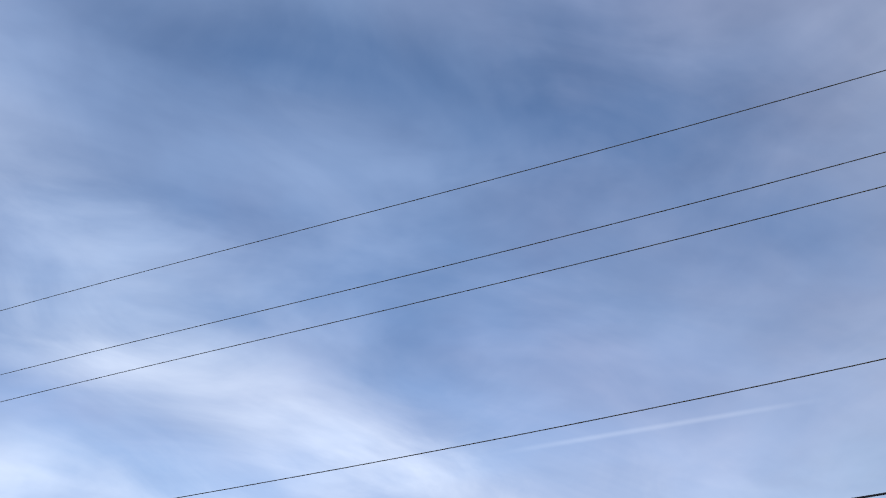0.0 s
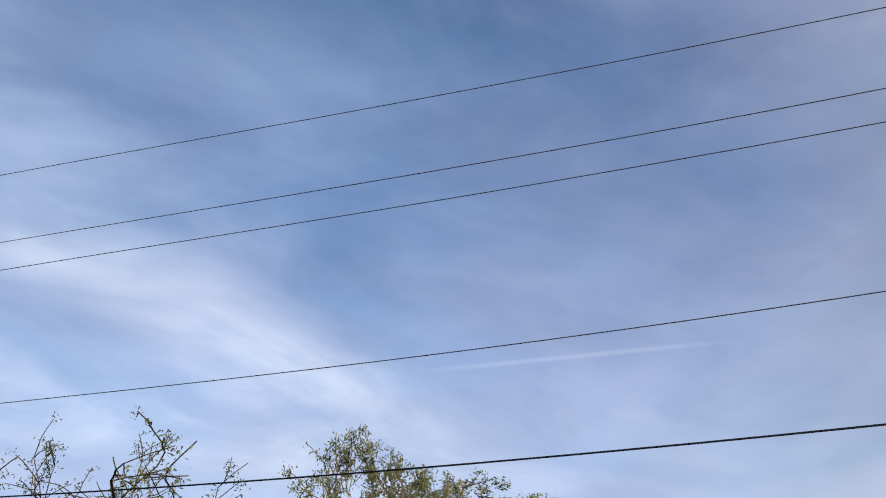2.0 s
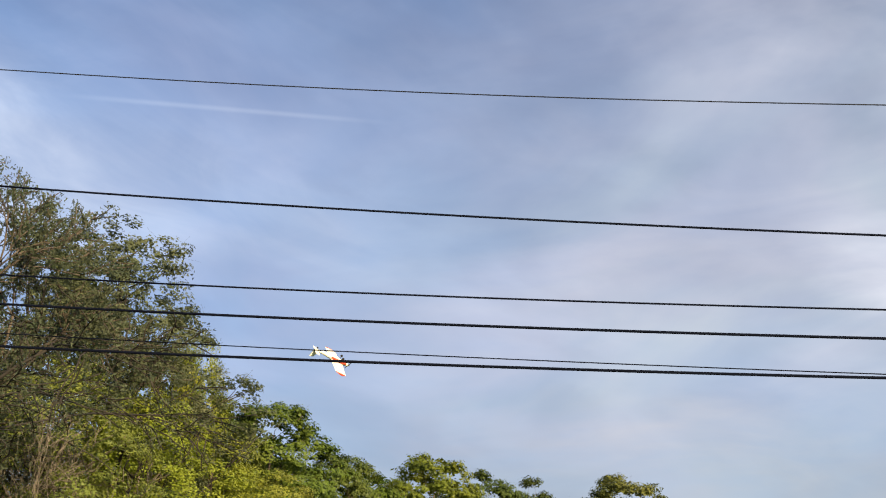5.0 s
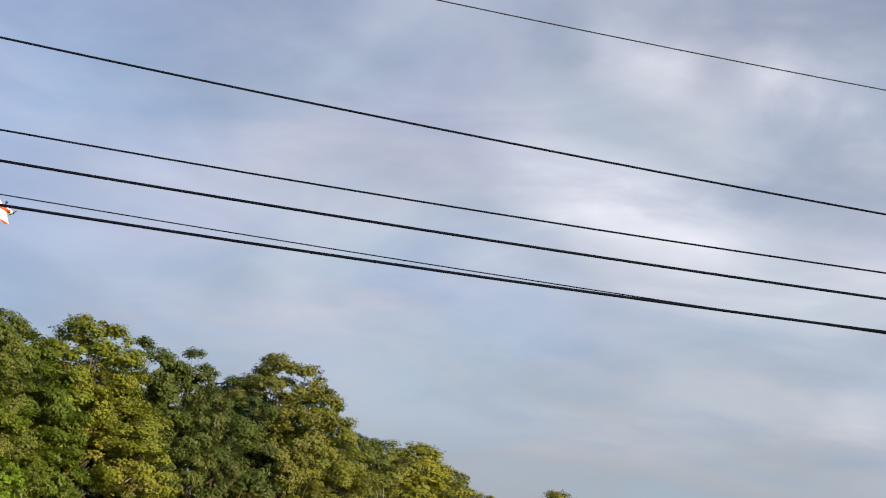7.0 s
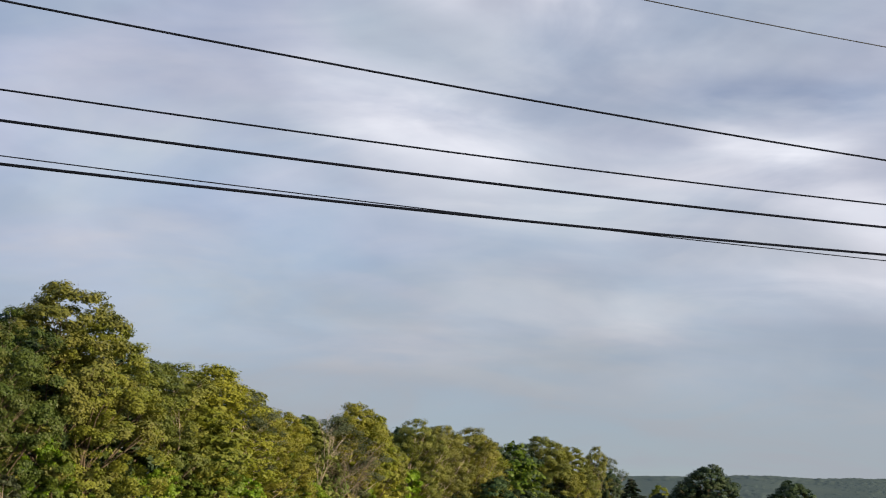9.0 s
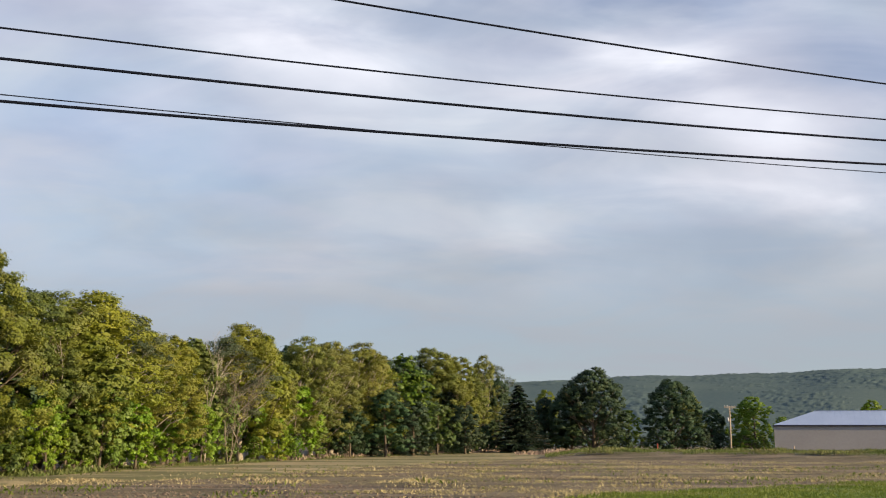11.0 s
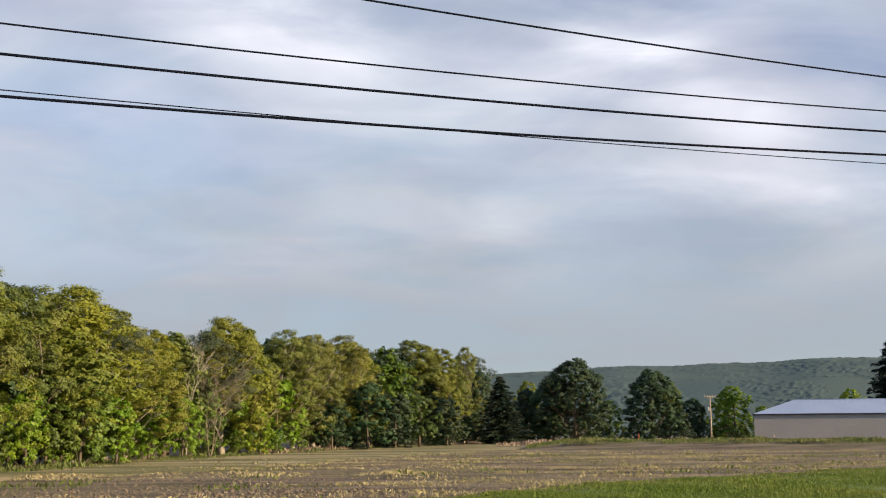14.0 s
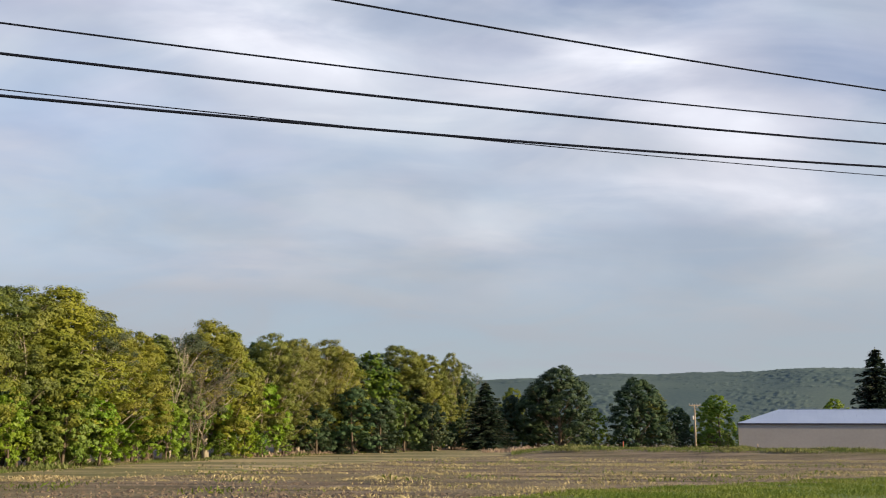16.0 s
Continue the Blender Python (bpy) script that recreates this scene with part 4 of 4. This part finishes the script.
    nose = (right * 0.80 - over * 0.40 + view * 0.44).normalized()
    wing_way = right * 0.36 - over * 0.54 - view * 0.76
    wing_way = (wing_way - nose * wing_way.dot(nose)).normalized()
    top_way = nose.cross(wing_way)
    m = Matrix((nose, wing_way, top_way)).transposed().to_4x4()
    root.matrix_world = Matrix.Translation(Vector((0, 0, 3.0)) + p) @ m
    return tagged(root, "cream model aeroplane with red tips banking in the air", "model aeroplane")


build_plane()


# ---------------------------------------------------------------- lawn, field edge and stubble
def lawn_edge(x):
    """The border of the mown grass runs slantwise across the near field."""
    return float(np.interp(x, (-60, -20, 1, 8, 32, 70, 140), (8, 26, 48, 58, 80, 96, 104)))


def build_lawn():
    verts, faces = [], []
    xs = [-60 + i * 4 for i in range(41)]
    for x in xs:
        for k in range(25):
            y = -45 + (lawn_edge(x) + 0.5 * math.sin(x * 1.7) + 45) * (k / 24)
            verts.append((x, y, ground_height(x, y) + 0.16 + (0.0 if k < 24 else -0.2)))
    for i in range(len(xs) - 1):
        for k in range(24):
            a = i * 25 + k
            faces.append((a, a + 25, a + 26, a + 1))
    tagged(mesh_object("lawn", verts, faces, TURF, smooth=True), "mown green grass beside the road", "lawn", kind="structure")


def blades(name, label, spots, high, mat, rng, lean=0.35, wide=0.12, patchy=0.0, lift=0.0):
    """Tufts of upright blades at the given places on the ground."""
    pos = np.array([(x, y, ground_height(x, y)) for x, y in spots])
    up = np.array([0, 0, 1.0]) + rng.normal(0, lean, pos.shape)
    length = high * rng.uniform(0.5, 1.4, len(pos))
    if patchy:
        length *= np.array([max(0.25, 1 + patchy * 2.2 * noise.noise(Vector((x * 0.22, y * 0.22, 2.0)))) for x, y in spots])
    pos[:, 2] += length * 0.42 + lift
    face = np.array([0, -1.0, 0.3]) + rng.normal(0, 0.7, pos.shape)
    ob = leaf_mesh(name, pos, up, face, length, length * wide, mat)
    return tagged(ob, label, "grass", kind="stuff")


def margin(az):
    """How far out the ploughed ground gives way to the grass track along the wood."""
    return float(np.interp(az, (-8, -4, -1, 4.7, 10.3, 15.7, 20.8, 30), (184, 164, 142, 111, 88, 79, 75, 66)))


def build_track():
    verts, faces = [], []
    azs = [34 - 0.5 * i for i in range(83)]
    for az in azs:
        near, far = margin(az) + 1.2 * math.sin(az * 1.9) + 0.6 * math.sin(az * 5.3), edge(max(-3, az)) + 5
        for k in range(13):
            p = heading(az) * (near + (far - near) * k / 12)
            verts.append((p.x, p.y, ground_height(p.x, p.y) + (0.13 if k else -0.05)))
    for i in range(len(azs) - 1):
        for k in range(12):
            a = i * 13 + k
            faces.append((a, a + 1, a + 14, a + 13))
    tagged(mesh_object("grass_track", verts, faces, DRY_TURF, smooth=True), "strip of short dry grass between the field and the wood", "grass strip", kind="structure")
    rng = np.random.default_rng(77)
    spots = []
    while len(spots) < 9000:
        az = rng.uniform(0, 30)
        d = edge(az) * 0.968 - 2 - 9 * rng.uniform() ** 1.3
        p = heading(az) * d
        if d > margin(az) + 1:
            spots.append((p.x, p.y))
    turf = []
    while len(turf) < 12000:
        az = rng.uniform(-4, 30)
        d = rng.uniform(margin(az), edge(max(-3, az)))
        p = heading(az) * d
        if noise.noise(Vector((p.x * 0.04, p.y * 0.18, 2.0))) > rng.uniform(-0.35, 0.45):
            turf.append((p.x, p.y))
    blades("dead_grass", "short dead grass tufts on the strip by the wood", turf, 0.17, STRAW, rng, 0.9, 0.26, 0.7)
    blades("verge_grass", "taller green grass at the foot of the wood", spots, 0.34, MEADOW, rng, 0.5, 0.2, 0.8)


def build_field_cover():
    rng = np.random.default_rng(21)
    spots = []
    while len(spots) < 40000:
        az, d = rng.uniform(-26, 2), 46 + 48 * rng.uniform() ** 1.4
        p = heading(az) * d
        if p.y < lawn_edge(p.x) + 0.4:
            spots.append((p.x, p.y))
    blades("lawn_grass", "sunlit blades of mown green grass", spots, 0.17, BLADE, rng, 0.5, 0.24, 0.4, lift=0.14)
    # stubble in rows that run across the view
    spots = []
    while len(spots) < 42000:
        az, d = rng.uniform(-26, 26), 42 + 110 * rng.uniform() ** 1.1
        p = heading(az) * d
        row = round((p.y - 0.14 * p.x) / 0.76) * 0.76 + 0.14 * p.x + rng.normal(0, 0.12)
        thin = noise.noise(Vector((p.x * 0.03, p.y * 0.20, 4.0)))
        if row > lawn_edge(p.x) and d < min(margin(az) + rng.exponential(3.5), edge(max(-3, az)) - 6) and rng.uniform() < 0.40 + 1.7 * thin:
            for _ in range(2):
                spots.append((p.x + rng.normal(0, 0.08), row + rng.normal(0, 0.05)))
    blades("crop_stubble", "short straw stubble and weeds left in rows", spots[::2], 0.155, STRAW, rng, 0.8, 0.26, 0.9)
    blades("straw_litter", "broken straw lying flat between the rows", spots[1::2], 0.16, STRAW, rng, 2.5, 0.22, 0.6)
    spots = []
    while len(spots) < 2600:
        az, d = rng.uniform(-26, 24), 44 + 90 * rng.uniform()
        p = heading(az) * d
        if p.y > lawn_edge(p.x) and d < edge(max(-3, az)) - 5 and noise.noise(Vector((p.x * 0.11, p.y * 0.11, 9.0))) > 0.15:
            spots.append((p.x, p.y))
    blades("weeds", "low green weeds growing between the stubble", spots, 0.22, BLADE, rng, 0.6, 0.34, 0.5)
    # clods of turned earth
    verts, faces, k = [], [], 0
    while k < 7000:
        az, d = rng.uniform(-26, 25), 42 + 95 * rng.uniform() ** 1.3
        p = heading(az) * d
        if p.y < lawn_edge(p.x) or d > min(margin(az) + rng.exponential(2.5), edge(max(-3, az)) - 7) or noise.noise(Vector((p.x * 0.03, p.y * 0.22, 7.0))) < rng.uniform(-0.4, 0.35):
            continue
        a, r, h = rng.uniform(0, 3.14), rng.uniform(0.05, 0.20), rng.uniform(0.03, 0.09)
        c, q = math.cos(a), math.sin(a)
        z = ground_height(p.x, p.y) - 0.02
        for u, v, w in ((1, 0.1, 0), (0.1, 0.8, 0), (-1.1, 0, 0), (0, -0.7, 0), (0.25, 0.15, 1), (-0.35, -0.1, 0.8)):
            u, v = u * r * rng.uniform(0.8, 1.2), v * r * rng.uniform(0.8, 1.2)
            verts.append((p.x + u * c - v * q, p.y + u * q + v * c, z + w * h))
        faces += [tuple(k * 6 + i for i in f) for f in ((0, 1, 4), (1, 5, 4), (1, 2, 5), (2, 3, 5), (3, 4, 5), (3, 0, 4))]
        k += 1
    tagged(mesh_object("clods", verts, faces, CLOD), "clods of dry brown earth strewn over the field", "soil", kind="stuff")
    # bank of rough grass along the far side
    spots = []
    while len(spots) < 22000:
        az, d = rng.uniform(-27, -4.5), rng.uniform(164, 182)
        p = heading(az) * d
        spots.append((p.x, p.y))
    blades("rough_grass", "long green grass on the far field margin", spots, 0.34, MEADOW, rng, 0.6, 0.24, 0.9)
    spots = []
    while len(spots) < 9000:
        az = rng.uniform(-9, 9)
        d = edge(max(-3, az)) - rng.uniform(0, 14) if az > -3 else rng.uniform(185, 235)
        p = heading(az) * d
        spots.append((p.x, p.y))
    blades("dry_grass", "dry pale seeding grass along the wood", spots, 0.50, SEED, rng, 0.45, 0.22, 0.8)


build_lawn()
build_track()
build_field_cover()
